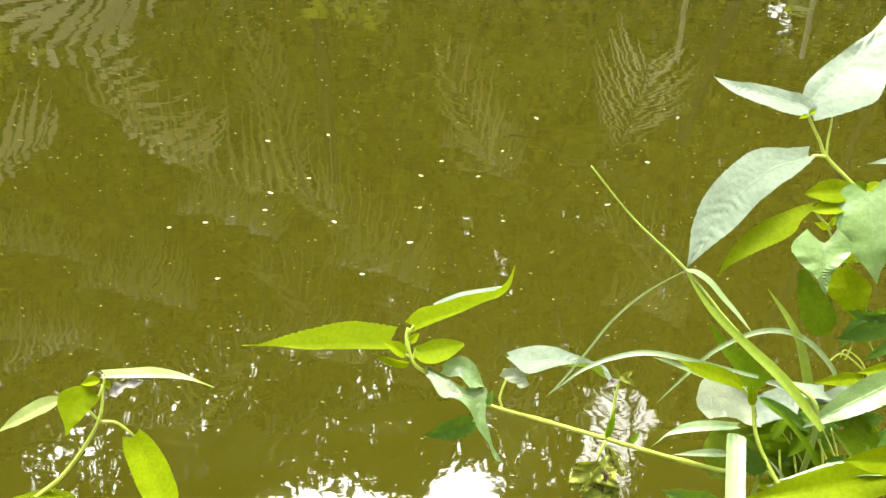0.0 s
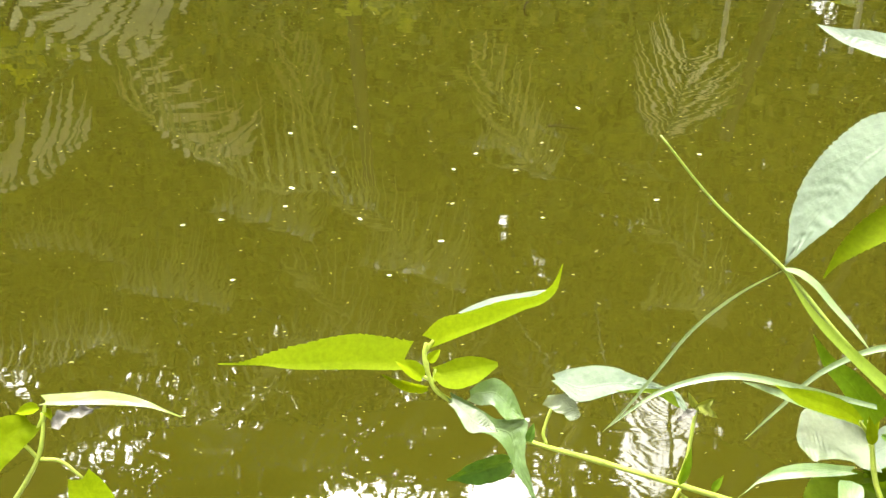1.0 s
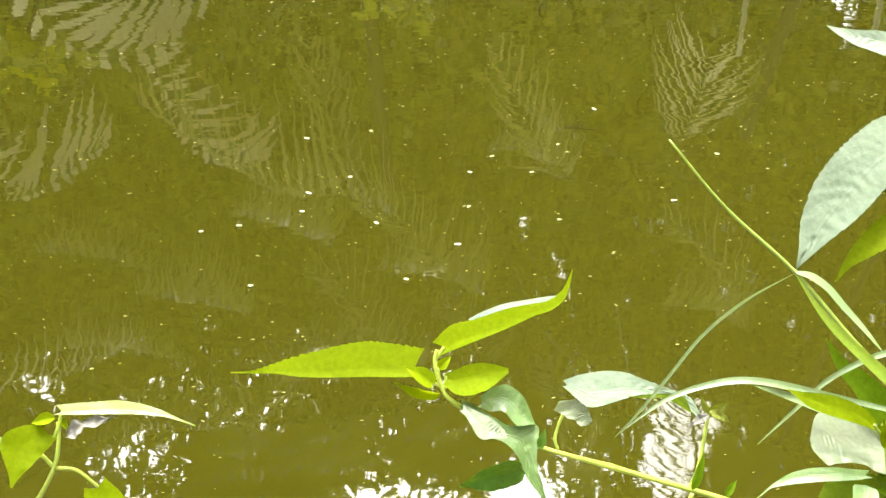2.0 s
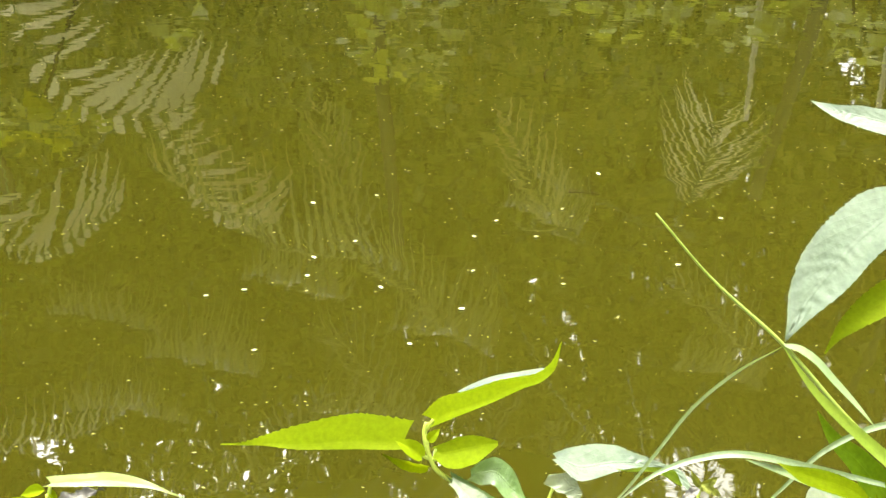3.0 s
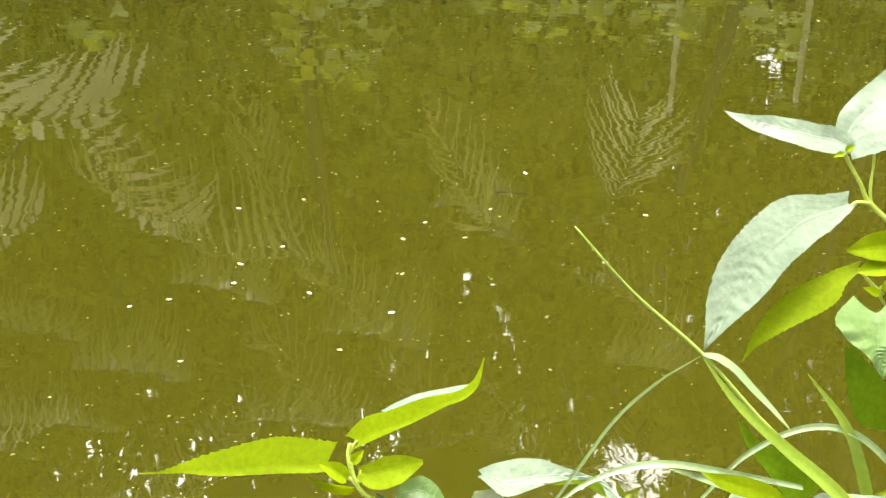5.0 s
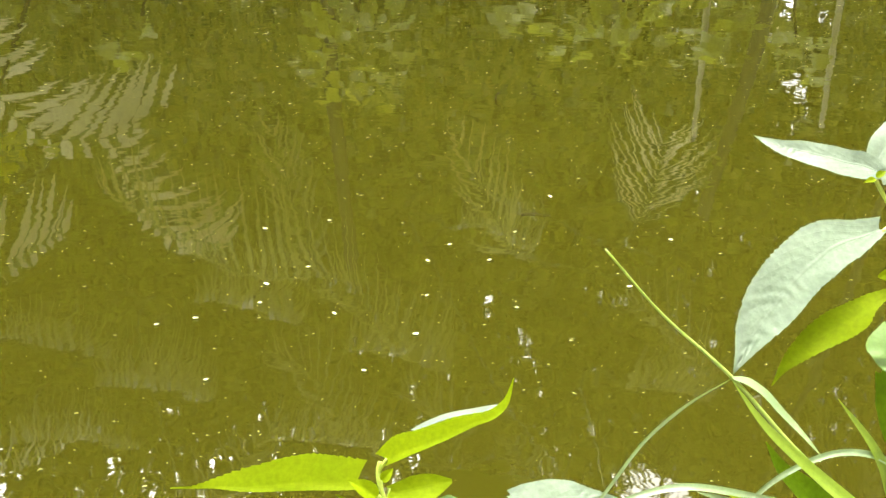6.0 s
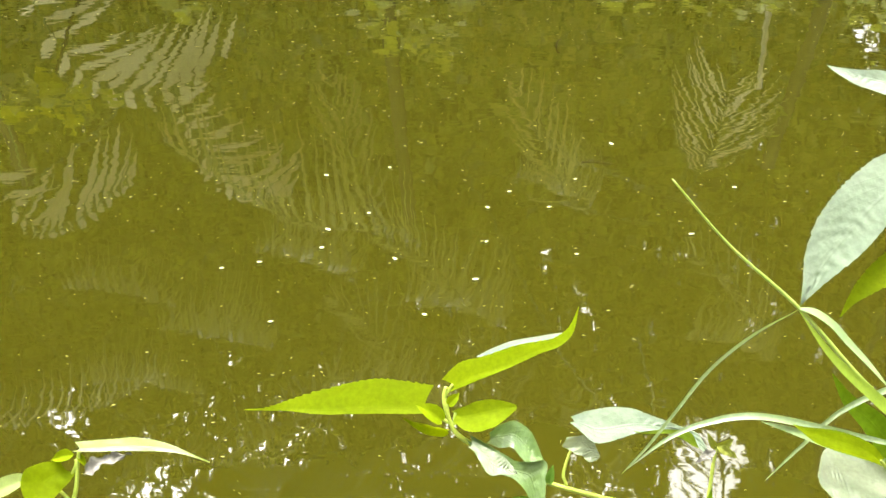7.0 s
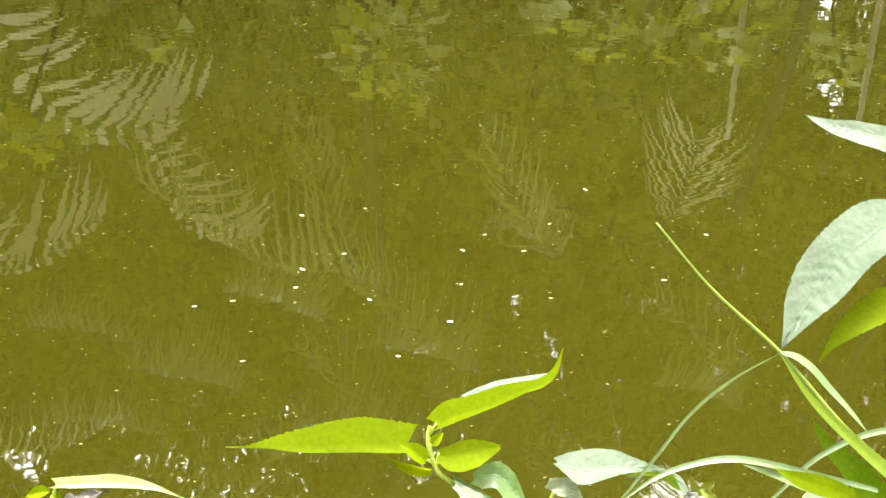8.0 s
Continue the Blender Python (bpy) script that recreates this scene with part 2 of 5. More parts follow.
def tube_mesh(path, r0, r1, sides=8, wobble=0.0, nodes=0):
    path = np.asarray(path)
    n = len(path)
    tang = np.gradient(path, axis=0)
    ref = np.array([0.31, 0.17, 0.93])
    verts, faces, uvs = [], [], []
    for i in range(n):
        t = unit(tang[i])
        a = unit(np.cross(t, ref if abs(t @ unit(ref)) < 0.95 else (1, 0, 0)))
        b = np.cross(t, a)
        q = i / (n - 1)
        r = r0 + (r1 - r0) * q
        if wobble:
            r *= 1 + wobble * math.sin(17 * q + 3 * math.sin(9 * q))
        if nodes:
            r *= 1 + 0.35 * math.exp(-((q * nodes) % 1 - 0.5) ** 2 / 0.004)
        for k in range(sides):
            an = 2 * math.pi * k / sides
            verts.append(path[i] + r * (math.cos(an) * a + math.sin(an) * b))
            uvs.append((q, k / sides))
    for i in range(n - 1):
        for k in range(sides):
            k2 = (k + 1) % sides
            faces.append((i * sides + k, i * sides + k2, (i + 1) * sides + k2, (i + 1) * sides + k))
    faces.append(tuple(range(sides))[::-1])
    faces.append(tuple((n - 1) * sides + k for k in range(sides)))
    return verts, faces, uvs


def stem(parent, points, r0, r1, mat=None, name="stem", label="", steps=0, nodes=0):
    v, f, uv = tube_mesh(spline(points, steps or 8 * (len(points) - 1)), r0, r1, 8, 0.08, nodes)
    return mesh_object(name, v, f, mat or STEM, parent, label, uv)


SHAPES = {"ellip": (0.74, 0.85, 0.03), "trowel": (0.42, 0.85, 0.02), "lance": (0.62, 1.0, 0.02), "ovate": (0.56, 0.72, 0.05), "oval": (0.85, 0.6, 0.05), "heart": (0.45, 0.6, 0.12)}


def leaf(parent, base, tip, normal, width, mat, bend=0.05, fold=0.25, shape="ovate", side=0.0, curl=0.0, twist=0.0, teeth=0.05, wave=0.02, seed=1, label="", petiole=None, name="leaf", edges=None, rib=0.5, crease=0.0, lobe=None):
    """One blade from base to tip, facing along normal. bend arches it towards its face, side bows it in its plane,
    fold lifts both halves from the midrib, curl throws the tip, twist turns the blade about its midrib, crease puckers it
    along the side veins. edges: how far each margin lies from the line base-tip, in lengths, at even steps along it."""
    base, tip = np.asarray(base, float), np.asarray(tip, float)
    length = np.linalg.norm(tip - base)
    a = (tip - base) / length
    nn = np.asarray(normal, float)
    nn = unit(nn - a * (nn @ a))
    s = np.cross(nn, a)
    rs = np.random.RandomState(seed)
    ph = rs.rand(6) * 6.28
    jag = rs.rand(60)
    pa, pb, back_lobe = SHAPES[shape]
    back_lobe = back_lobe if lobe is None else lobe
    nu, nv = (140, 14) if edges else (92, 8)
    us = np.linspace(0, 1, nu + 1)
    if edges:
        low, high = (spline([(k / (len(e) - 1), v, 0) for k, v in enumerate(e)], nu)[:, 1] for e in edges)
        width = length * float(np.max(high - low))
    verts, uvs, faces = [], [], []
    for i, u in enumerate(us):
        saw = ((u * 24 + ph[0] + 0.8 * math.sin(9 * u + ph[1])) % 1) - 0.5
        saw *= (0.2 + 1.1 * jag[int(u * 24 + ph[0]) % 60]) * (1 if 0.04 < u < 0.9 else 0.15)
        if edges:
            half = 0.5 * length * max(0.001, high[i] - low[i])
            middle = length * (low[i] + rib * (high[i] - low[i]))
            reach = (2 * half * rib, 2 * half * (1 - rib))
            jut = 0.35 * teeth * width * saw / max(reach[0], reach[1], 1e-5)
        else:
            w = math.sin(math.pi * min(1.0, max(u, 0.004)) ** pa) ** pb if u < 1 else 0.0
            w = max(w, 0.0) * (1 - 0.35 * max(0.0, (u - 0.72) / 0.28)) + (0.012 if u > 0.97 else 0.0)
            if shape == "heart":
                w *= 1 - 0.55 * min(1.0, max(0.0, (u - 0.55) / 0.4))
            half = 0.5 * width * w * (1 + 1.2 * teeth * saw)
            middle, reach, jut = 4 * u * (1 - u) * side * length, (half, half), 0.0
        tw = twist * u
        cs, sn = math.cos(tw), math.sin(tw)
        for k in range(nv + 1):
            v = -1 + 2 * k / nv
            av = abs(v)
            back = back_lobe * length * max(0.0, 1 - u / 0.18) * av ** 1.5 if u < 0.18 else 0.0
            span = reach[0] if v < 0 else reach[1]
            across = (span * v + (jut * span * v * av ** 4)) * (1.0 if edges else math.cos(fold * min(1.0, av * 3.5)))
            up = span * av * math.sin(fold)
            up += wave * width * math.sin(13 * u + ph[1] + 1.7 * v) * av + 0.5 * wave * width * math.sin(29 * u + ph[2]) * v * v
            if crease:
                ridge = math.sin(74 * u - 9 * av + 2.2 * math.sin(11 * u + ph[3]) + 2.0 * v + 1.3 * math.sin(23 * u * (1 + 0.3 * v) + ph[4]))
                worn = 0.5 + 0.5 * math.sin(17 * u + 5 * v + ph[5])
                up += crease * width * (ridge - 0.3 * ridge * ridge) * worn * (1 - av) ** 0.7 * min(1.0, max(0.12, (u - 0.3) * 2.4))
            sx, nx = across * cs - up * sn, across * sn + up * cs
            arc = 4 * u * (1 - u)
            p = base + a * (u * length - back) + s * (sx + middle) + nn * (nx + bend * length * arc + curl * length * max(0.0, u - 0.6) ** 2 / 0.16)
            verts.append(p)
            uvs.append((u, 0.5 + 0.5 * v))
    for i in range(nu):
        for k in range(nv):
            q = i * (nv + 1) + k
            faces.append((q, q + 1, q + nv + 2, q + nv + 1))
    ob = mesh_object(name, verts, faces, mat, parent, label, uvs)
    if petiole:
        pv, pf, pu = tube_mesh(spline([*petiole, base], 10), 0.0016, 0.0011, 7)
        mesh_object("petiole", pv, pf, STEM, ob, "", pu)
    return ob


def blade(parent, points, width, mat, face=(0, -0.6, 0.8), fold=0.3, taper=0.8, root=0.6, label="", name="blade"):
    """A grass blade: a folded ribbon along the points, widest in its lower part."""
    n = 40
    path = spline(points, n)
    tang = np.gradient(path, axis=0)
    verts, uvs, faces = [], [], []
    for i in range(n + 1):
        q = i / n
        t = unit(tang[i])
        f = np.asarray(face, float)
        f = unit(f - t * (f @ t))
        s = np.cross(f, t)
        w = 0.5 * width * (root + (1 - root) * min(1, q / 0.25)) * max(0.02, 1 - q ** (2.2 * taper + 0.4)) ** 0.8
        for k, v in enumerate((-1, -0.5, 0, 0.5, 1)):
            verts.append(path[i] + s * w * v * math.cos(fold) + f * w * abs(v) * math.sin(fold))
            uvs.append((q, 0.5 + 0.5 * v))
    for i in range(n):
        for k in range(4):
            q = 5 * i + k
            faces.append((q, q + 1, q + 6, q + 5))
    return mesh_object(name, verts, faces, mat, parent, label, uvs)


def frond(parent, points, leaflet, count=44, splay=0.85, droop=0.5, width=0.03, sidehint=(1, 0, 0), seed=1, left=1.0, right=1.0, start=0.25, mat=None):
    """A feather-shaped palm frond: a tapered rachis with two rows of hanging leaflets."""
    rs = np.random.RandomState(seed)
    path = spline(points, 60)
    v, f, uv = tube_mesh(path, 0.012, 0.003, 6)
    ob = mesh_object("frond", v, f, CULM, parent, "", uv)
    tang = np.gradient(path, axis=0)
    verts, faces, uvs = [], [], []
    for i in range(count):
        q = start + (1 - start) * (i + 0.5) / count
        at = q * 60
        k = min(int(at), 59)
        p = path[k] + (path[k + 1] - path[k]) * (at - k)
        t = unit(tang[k])
        sv = unit(np.asarray(sidehint, float) - t * (np.asarray(sidehint, float) @ t))
        grow = math.sin(math.pi * (0.16 + 0.78 * (q - start) / (1 - start))) ** 0.7
        for sgn, scl in ((-1, left), (1, right)):
            if scl <= 0 or rs.rand() < 0.06:
                continue
            ll = leaflet * grow * scl * rs.uniform(0.85, 1.12)
            sp = splay * (1.15 - 0.55 * q) * rs.uniform(0.85, 1.12)
            d = unit(t * math.cos(sp) + sv * sgn * math.sin(sp) + rs.normal(0, 0.05, 3))
            fl = unit(np.cross(d, t) + rs.normal(0, 0.35, 3))
            wv = unit(np.cross(d, fl))
            b0 = len(verts)
            for j in range(7):
                g = j / 6
                c = p + d * ll * g * (1 - 0.25 * droop * g) + np.array([0, 0, -1.0]) * droop * ll * g * g * 0.8
                w = width * (0.35 + 0.65 * min(1, g * 4)) * (1 - g ** 2.2) + 0.001
                for sg in (-1, 0, 1):
                    verts.append(c + wv * w * 0.5 * sg + fl * 0.15 * w * abs(sg))
                    uvs.append((g, 0.5 + 0.5 * sg))
            for j in range(6):
                for c in range(2):
                    a0 = b0 + 3 * j + c
                    faces.append((a0, a0 + 1, a0 + 4, a0 + 3))
    lf = mesh_object("leaflets", verts, faces, mat or FROND, ob, "", uvs)
    lf["kind"] = "stuff"
    return ob


def leaf_cloud(name, centres, size, mat, parent, seed, flat=0.35):
    """Many small pointed leaves, each a bent diamond, round the given centres."""
    rs = np.random.RandomState(seed)
    c = np.asarray(centres)
    n = len(c)
    d = rs.normal(0, 1, (n, 3)) * (1, 1, 0.6) + (0, 0, -0.4)
    d /= np.linalg.norm(d, axis=1)[:, None]
    up = rs.normal(0, 0.6, (n, 3)) + (0, 0, 1.0)
    s = np.cross(d, up)
    s /= np.linalg.norm(s, axis=1)[:, None] + 1e-9
    nn = np.cross(s, d)
    ln = size * rs.uniform(0.6, 1.35, (n, 1))
    wd = ln * rs.uniform(0.3, 0.5, (n, 1))
    v = np.stack([c, c + d * ln * 0.45 + s * wd * 0.5 + nn * ln * 0.08, c + d * ln - nn * ln * 0.12, c + d * ln * 0.45 - s * wd * 0.5 + nn * ln * 0.08], 1).reshape(-1, 3)
    q = np.arange(n)[:, None] * 4
    faces = np.concatenate([np.concatenate([q, q + 1, q + 2], 1), np.concatenate([q, q + 2, q + 3], 1)]).tolist()
    uvs = np.tile([(0, 0.5), (0.45, 1), (1, 0.5), (0.45, 0)], (n, 1))
    return mesh_object(name, v.tolist(), faces, mat, parent, "", uvs, False)


def tree(name, label, height, spread, low, leaves, seed, lean=0.0, size=0.2):
    """A tapered trunk, forked limbs and an uneven crown of leaf clumps; stands at the origin."""
    rs = np.random.RandomState(seed)
    root = thing(name, label, "tree", "trees round the pond")
    trunk = spline([(0, 0, -0.4), (0.05, 0.1, height * 0.2), (lean * 0.4, -0.1, height * 0.45), (lean, 0.1, height * 0.8)], 24)
    v, f, uv = tube_mesh(trunk, 0.17, 0.05, 10, 0.06)
    mesh_object("trunk", v, f, BARK, root, "", uv)
    clumps = []
    for k in range(16):
        q = 0.15 + 0.85 * k / 16
        at = trunk[int(q * 24)]
        an = k * 2.4 + rs.rand()
        out = spread * rs.uniform(0.55, 1.0) * (1 - 0.45 * q)
        end = at + np.array([math.cos(an) * out, math.sin(an) * out, rs.uniform(0.1, 0.5) * out])
        mid = (at + end) / 2 + np.array([0, 0, 0.15 * out])
        v, f, uv = tube_mesh(spline([at, mid, end], 8), 0.05 * (1.2 - q), 0.012, 6)
        mesh_object("limb", v, f, BARK, root, "", uv)
        clumps += [end, mid, (at + mid) / 2]
    for _ in range(46):
        an, r = rs.rand() * 6.283, spread * math.sqrt(rs.rand())
        z = rs.uniform(low, height)
        r *= math.sqrt(max(0.05, 1 - ((z - (low + height) / 2) / ((height - low) / 2)) ** 2 * 0.8))
        clumps.append(np.array([math.cos(an) * r + lean * z / height, math.sin(an) * r, z]))
    cl = np.array(clumps)
    pick = cl[rs.randint(0, len(cl), leaves)]
    pts = pick + rs.normal(0, 1, (leaves, 3)) * (spread * 0.2, spread * 0.2, spread * 0.15)
    pts = pts[pts[:, 2] > low * 0.6]
    leaf_cloud("crown", pts, size, CANOPY, root, seed)["kind"] = "stuff"
    return root


# ---- ground and water ----
def ground_height(x, y):
    wob = 0.10 * noise.noise((x * 0.9, y * 0.9, 0.0)) + 0.05 * noise.noise((x * 3.1, y * 3.1, 4.0))
    a = min(1.0, max(0.0, (y - 0.27 + wob) / 0.6))
    h_near = 0.55 * (1 - a * a * (3 - 2 * a)) - 0.6 * a
    b = min(1.0, max(0.0, (y - 10.6 - 0.4 * wob) / 1.6))
    h_far = -0.6 + 1.3 * b * b * (3 - 2 * b)
    h = h_near if y < 2.5 else h_far
    e = min(1.0, max(0.0, (abs(x) - 22) / 3))
    return h + (0.6 - h) * e * (1 if h < 0.6 else 0) + 0.5 * wob


xs = sorted({*np.linspace(-2, 2, 41), *np.linspace(-26, 26, 53), *np.linspace(-300, 300, 25)})
ys = sorted({*np.linspace(-0.6, 1.6, 45), *np.linspace(-3, 15, 55), *np.linspace(-300, 300, 25)})
gv = [(x, y, ground_height(x, y)) for y in ys for x in xs]
gf = [(j * len(xs) + i, j * len(xs) + i + 1, (j + 1) * len(xs) + i + 1, (j + 1) * len(xs) + i) for j in range(len(ys) - 1) for i in range(len(xs) - 1)]
tagged(mesh_object("ground", gv, gf, SOIL), "damp brown earth banks and bed of the pond", "ground", "", "structure")

wv = [(-25, 0.1, 0), (25, 0.1, 0), (25, 12.0, 0), (-25, 12.0, 0)]
tagged(mesh_object("water", wv, [(0, 1, 2, 3)], WATER, smooth=False), "olive murky pond water with gentle ripples", "water", "", "structure")


# ---- the far bank ----
palm = thing("palm_tree", "palm with long drooping feather fronds on the far bank", "palm", "palms on the far bank")
stem(palm, [(5.4, 13.8, 0.2), (5.3, 13.5, 3.0), (4.8, 13.1, 6.2)], 0.13, 0.1, BARK, "trunk")
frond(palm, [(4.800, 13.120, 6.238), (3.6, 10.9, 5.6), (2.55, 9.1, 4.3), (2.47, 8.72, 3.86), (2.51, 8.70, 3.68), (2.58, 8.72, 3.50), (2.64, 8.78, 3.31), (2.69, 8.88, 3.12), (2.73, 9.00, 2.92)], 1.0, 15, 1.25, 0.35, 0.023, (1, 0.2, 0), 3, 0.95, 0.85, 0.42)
frond(palm, [(4.800, 13.120, 6.238), (3.320, 11.000, 5.597), (1.608, 8.800, 3.815), (1.145, 8.640, 3.533), (0.697, 8.480, 3.105)], 0.72, 14, 0.9, 0.8, 0.02, (0.3, 1, 0), 5, 0.9, 0.6, 0.5, STREAK)
frond(palm, [(4.800, 13.120, 6.238), (3.402, 10.080, 7.509), (1.834, 7.040, 7.279), (1.495, 7.040, 6.275), (1.051, 6.880, 5.220)], 0.576, 20, 1.1, 0.3, 0.0416, (1, 0, 0), 14, 1, 1, 0.45, STREAK)
palm = thing("palm_tree", "palm with pale drooping feather fronds overhanging the pond", "palm", "palms on the far bank")
stem(palm, [(-7.4, 13.3, 0.2), (-7.2, 13.0, 3.0), (-6.7, 12.5, 6.2)], 0.13, 0.1, BARK, "trunk")
frond(palm, [(-6.720, 12.480, 6.238), (-6.0, 11.2, 3.6), (-4.78, 9.60, 1.49), (-4.38, 9.20, 1.93), (-4.03, 8.80, 2.30), (-3.63, 8.50, 2.60), (-3.11, 8.30, 2.67), (-2.58, 8.20, 2.50), (-2.14, 8.10, 2.13)], 0.88, 16, 1.2, 0.35, 0.115, (0.45, 0.5, -0.8), 7, 0.4, 1, 0.3)
frond(palm, [(-6.720, 12.480, 6.238), (-6.2, 10.8, 5.2), (-5.47, 9.40, 3.92), (-5.03, 8.90, 4.27), (-4.58, 8.50, 4.37), (-4.10, 8.30, 4.12), (-3.66, 8.20, 3.81), (-3.29, 8.10, 3.51)], 0.88, 16, 1.15, 0.35, 0.1, (0.3, 0.5, -0.8), 9, 0.3, 1, 0.35)
frond(palm, [(-6.720, 12.480, 6.238), (-4.9, 11.0, 4.6), (-3.30, 9.40, 2.96), (-3.00, 9.00, 3.07), (-2.73, 8.60, 3.35), (-2.49, 8.40, 3.66), (-2.13, 8.30, 3.79), (-1.82, 8.20, 3.76)], 0.8, 15, 1.15, 0.4, 0.085, (0.45, 0.5, -0.8), 8, 0.3, 1, 0.42)
frond(palm, [(-6.720, 12.480, 6.238), (-6.187, 9.960, 6.655), (-5.097, 7.360, 5.992), (-3.982, 7.200, 5.833), (-2.935, 7.040, 5.133)], 0.48, 24, 1.3, 1.3, 0.0416, (0, 1, 0), 12, 1, 1, 0.4)
palm = thing("palm_tree", "palm leaning out with fine hanging fronds over the pond", "palm", "palms on the far bank")
stem(palm, [(-1.0, 13.8, 0.2), (-1.1, 13.3, 3.4), (-0.8, 12.6, 6.9)], 0.13, 0.1, BARK, "trunk")
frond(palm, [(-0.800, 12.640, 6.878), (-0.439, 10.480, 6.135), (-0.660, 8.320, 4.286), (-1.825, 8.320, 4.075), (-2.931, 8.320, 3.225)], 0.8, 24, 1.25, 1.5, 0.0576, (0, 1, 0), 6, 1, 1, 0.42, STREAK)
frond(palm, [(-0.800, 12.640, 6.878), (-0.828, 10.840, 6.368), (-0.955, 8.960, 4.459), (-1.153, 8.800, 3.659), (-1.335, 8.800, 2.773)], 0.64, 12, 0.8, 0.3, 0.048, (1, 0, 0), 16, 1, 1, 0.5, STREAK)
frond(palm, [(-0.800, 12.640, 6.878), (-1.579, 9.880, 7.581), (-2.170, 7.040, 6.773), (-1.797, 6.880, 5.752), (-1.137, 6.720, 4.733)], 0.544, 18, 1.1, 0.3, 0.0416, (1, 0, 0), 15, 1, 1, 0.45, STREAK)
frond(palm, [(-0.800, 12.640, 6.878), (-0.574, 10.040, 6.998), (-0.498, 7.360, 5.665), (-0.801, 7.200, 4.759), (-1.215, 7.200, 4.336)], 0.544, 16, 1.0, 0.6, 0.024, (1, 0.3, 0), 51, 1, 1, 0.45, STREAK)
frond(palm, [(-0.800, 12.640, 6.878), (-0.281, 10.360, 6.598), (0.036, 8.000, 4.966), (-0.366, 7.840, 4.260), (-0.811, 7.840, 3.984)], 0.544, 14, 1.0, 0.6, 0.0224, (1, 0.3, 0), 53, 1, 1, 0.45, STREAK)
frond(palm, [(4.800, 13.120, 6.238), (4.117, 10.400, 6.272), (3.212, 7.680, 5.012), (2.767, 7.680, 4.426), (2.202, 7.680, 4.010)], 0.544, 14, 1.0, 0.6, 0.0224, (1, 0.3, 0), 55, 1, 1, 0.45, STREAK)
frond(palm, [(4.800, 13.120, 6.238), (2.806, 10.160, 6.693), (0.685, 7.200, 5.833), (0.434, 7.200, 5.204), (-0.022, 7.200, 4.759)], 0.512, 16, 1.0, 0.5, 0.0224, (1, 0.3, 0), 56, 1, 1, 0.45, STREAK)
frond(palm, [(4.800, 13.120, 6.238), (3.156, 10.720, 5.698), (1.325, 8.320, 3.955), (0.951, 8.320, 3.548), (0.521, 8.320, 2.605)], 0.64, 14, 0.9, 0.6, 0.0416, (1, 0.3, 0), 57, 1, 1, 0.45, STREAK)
def pole(x0, y0, top, r):
    p = thing("tree_sapling", "slender pale bare trunk on the far bank", "sapling", "slender trunks on the far bank")
    stem(p, [(x0, y0, -0.1), ((x0 + top[0]) / 2 + 0.03, (y0 + top[1]) / 2, top[2] / 2), top], r, r * 0.7, PALEBARK, "trunk")
pole(3.243, 10.6, (3.407, 10.080, 3.401), 0.045)
pole(4.741, 10.6, (4.897, 10.080, 3.294), 0.048)

def broad_bush(centre, radius, count, size, seed, label, mat=None):
    """A bank plant of broad heart-shaped leaves, each leaf on its stalk."""
    rs = np.random.RandomState(seed)
    root = thing("broadleaf_bush", label, "bush", "bushes on the far bank")
    c = np.array(centre)
    foot = np.array([c[0], max(c[1] + 0.8, 11.3), 0.1])
    hub = c + np.array([0, 0.25, -0.2])
    stem(root, [foot, (foot + hub) / 2 + np.array([0.05, 0.2, 0.2]), hub], 0.03, 0.018, BARK)
    for k in range(count):
        d = rs.normal(0, 1, 3)
        d = d / np.linalg.norm(d) * rs.rand() ** 0.4
        p = c + d * np.array(radius)
        out = unit(d * (1, 1, 0.3) + (0, -0.5, -0.35)) * size * rs.uniform(0.7, 1.2)
        leaf(root, p, p + out, unit(rs.normal(0, 0.5, 3) + (0, -0.7, 0.7)), size * rs.uniform(0.6, 0.85), mat or BANKLEAF, 0.08, 0.2, "heart", seed=seed * 100 + k, teeth=0.0)

broad_bush((-0.51, 9.440, 2.25), (0.66, 0.45, 0.62), 72, 0.25, 21, "bush of broad pale-green leaves hanging over the far bank")
broad_bush((2.428, 10.080, 2.054), (1.375, 0.500, 0.454), 70, 0.32, 22, "low bush of broad leaves along the far bank")
broad_bush((-2.761, 9.600, 2.156), (0.231, 0.500, 0.138), 10, 0.272, 23, "small spray of broad leaves on the far bank")
broad_bush((-3.85, 8.0, 2.62), (0.62, 0.35, 0.16), 46, 0.22, 24, "yellow-green leafy spray among the palm fronds", LIMELEAF)
broad_bush((4.449, 10.080, 2.447), (0.530, 0.500, 0.294), 22, 0.256, 25, "loose bush of round leaves at the far waterline")

far_tree = tree("tree", "dense dark broad-leaved tree on the far bank", 14.6, 4.0, 0.7, 23000, 31, 0.0, 0.36)
far_tree.matrix_basis = pose(-21.3, 23.8, 0.4)
for x, y, turn, tall in ((-13.3, 23.0, 70, 1.15), (-8.3, 22.0, 150, 1.17), (-4.6, 23.2, 100, 1.17), (-2.9, 23.0, 220, 0.95), (14.2, 21.6, 20, 1.06), (17.9, 22.0, 110, 1.06), (24.2, 21.6, 190, 1.06)):
    copy_thing(far_tree, pose(x, y, 0.4, 0, 0, turn) @ Matrix.Diagonal((1, 1, tall, 1)))
rear_tree = tree("tree", "tall dark broad-leaved tree behind the far bank", 16.6, 5.1, 1.2, 28000, 33, 0.2, 0.46)
rear_tree.matrix_basis = pose(-26.9, 29.5, 0.6)
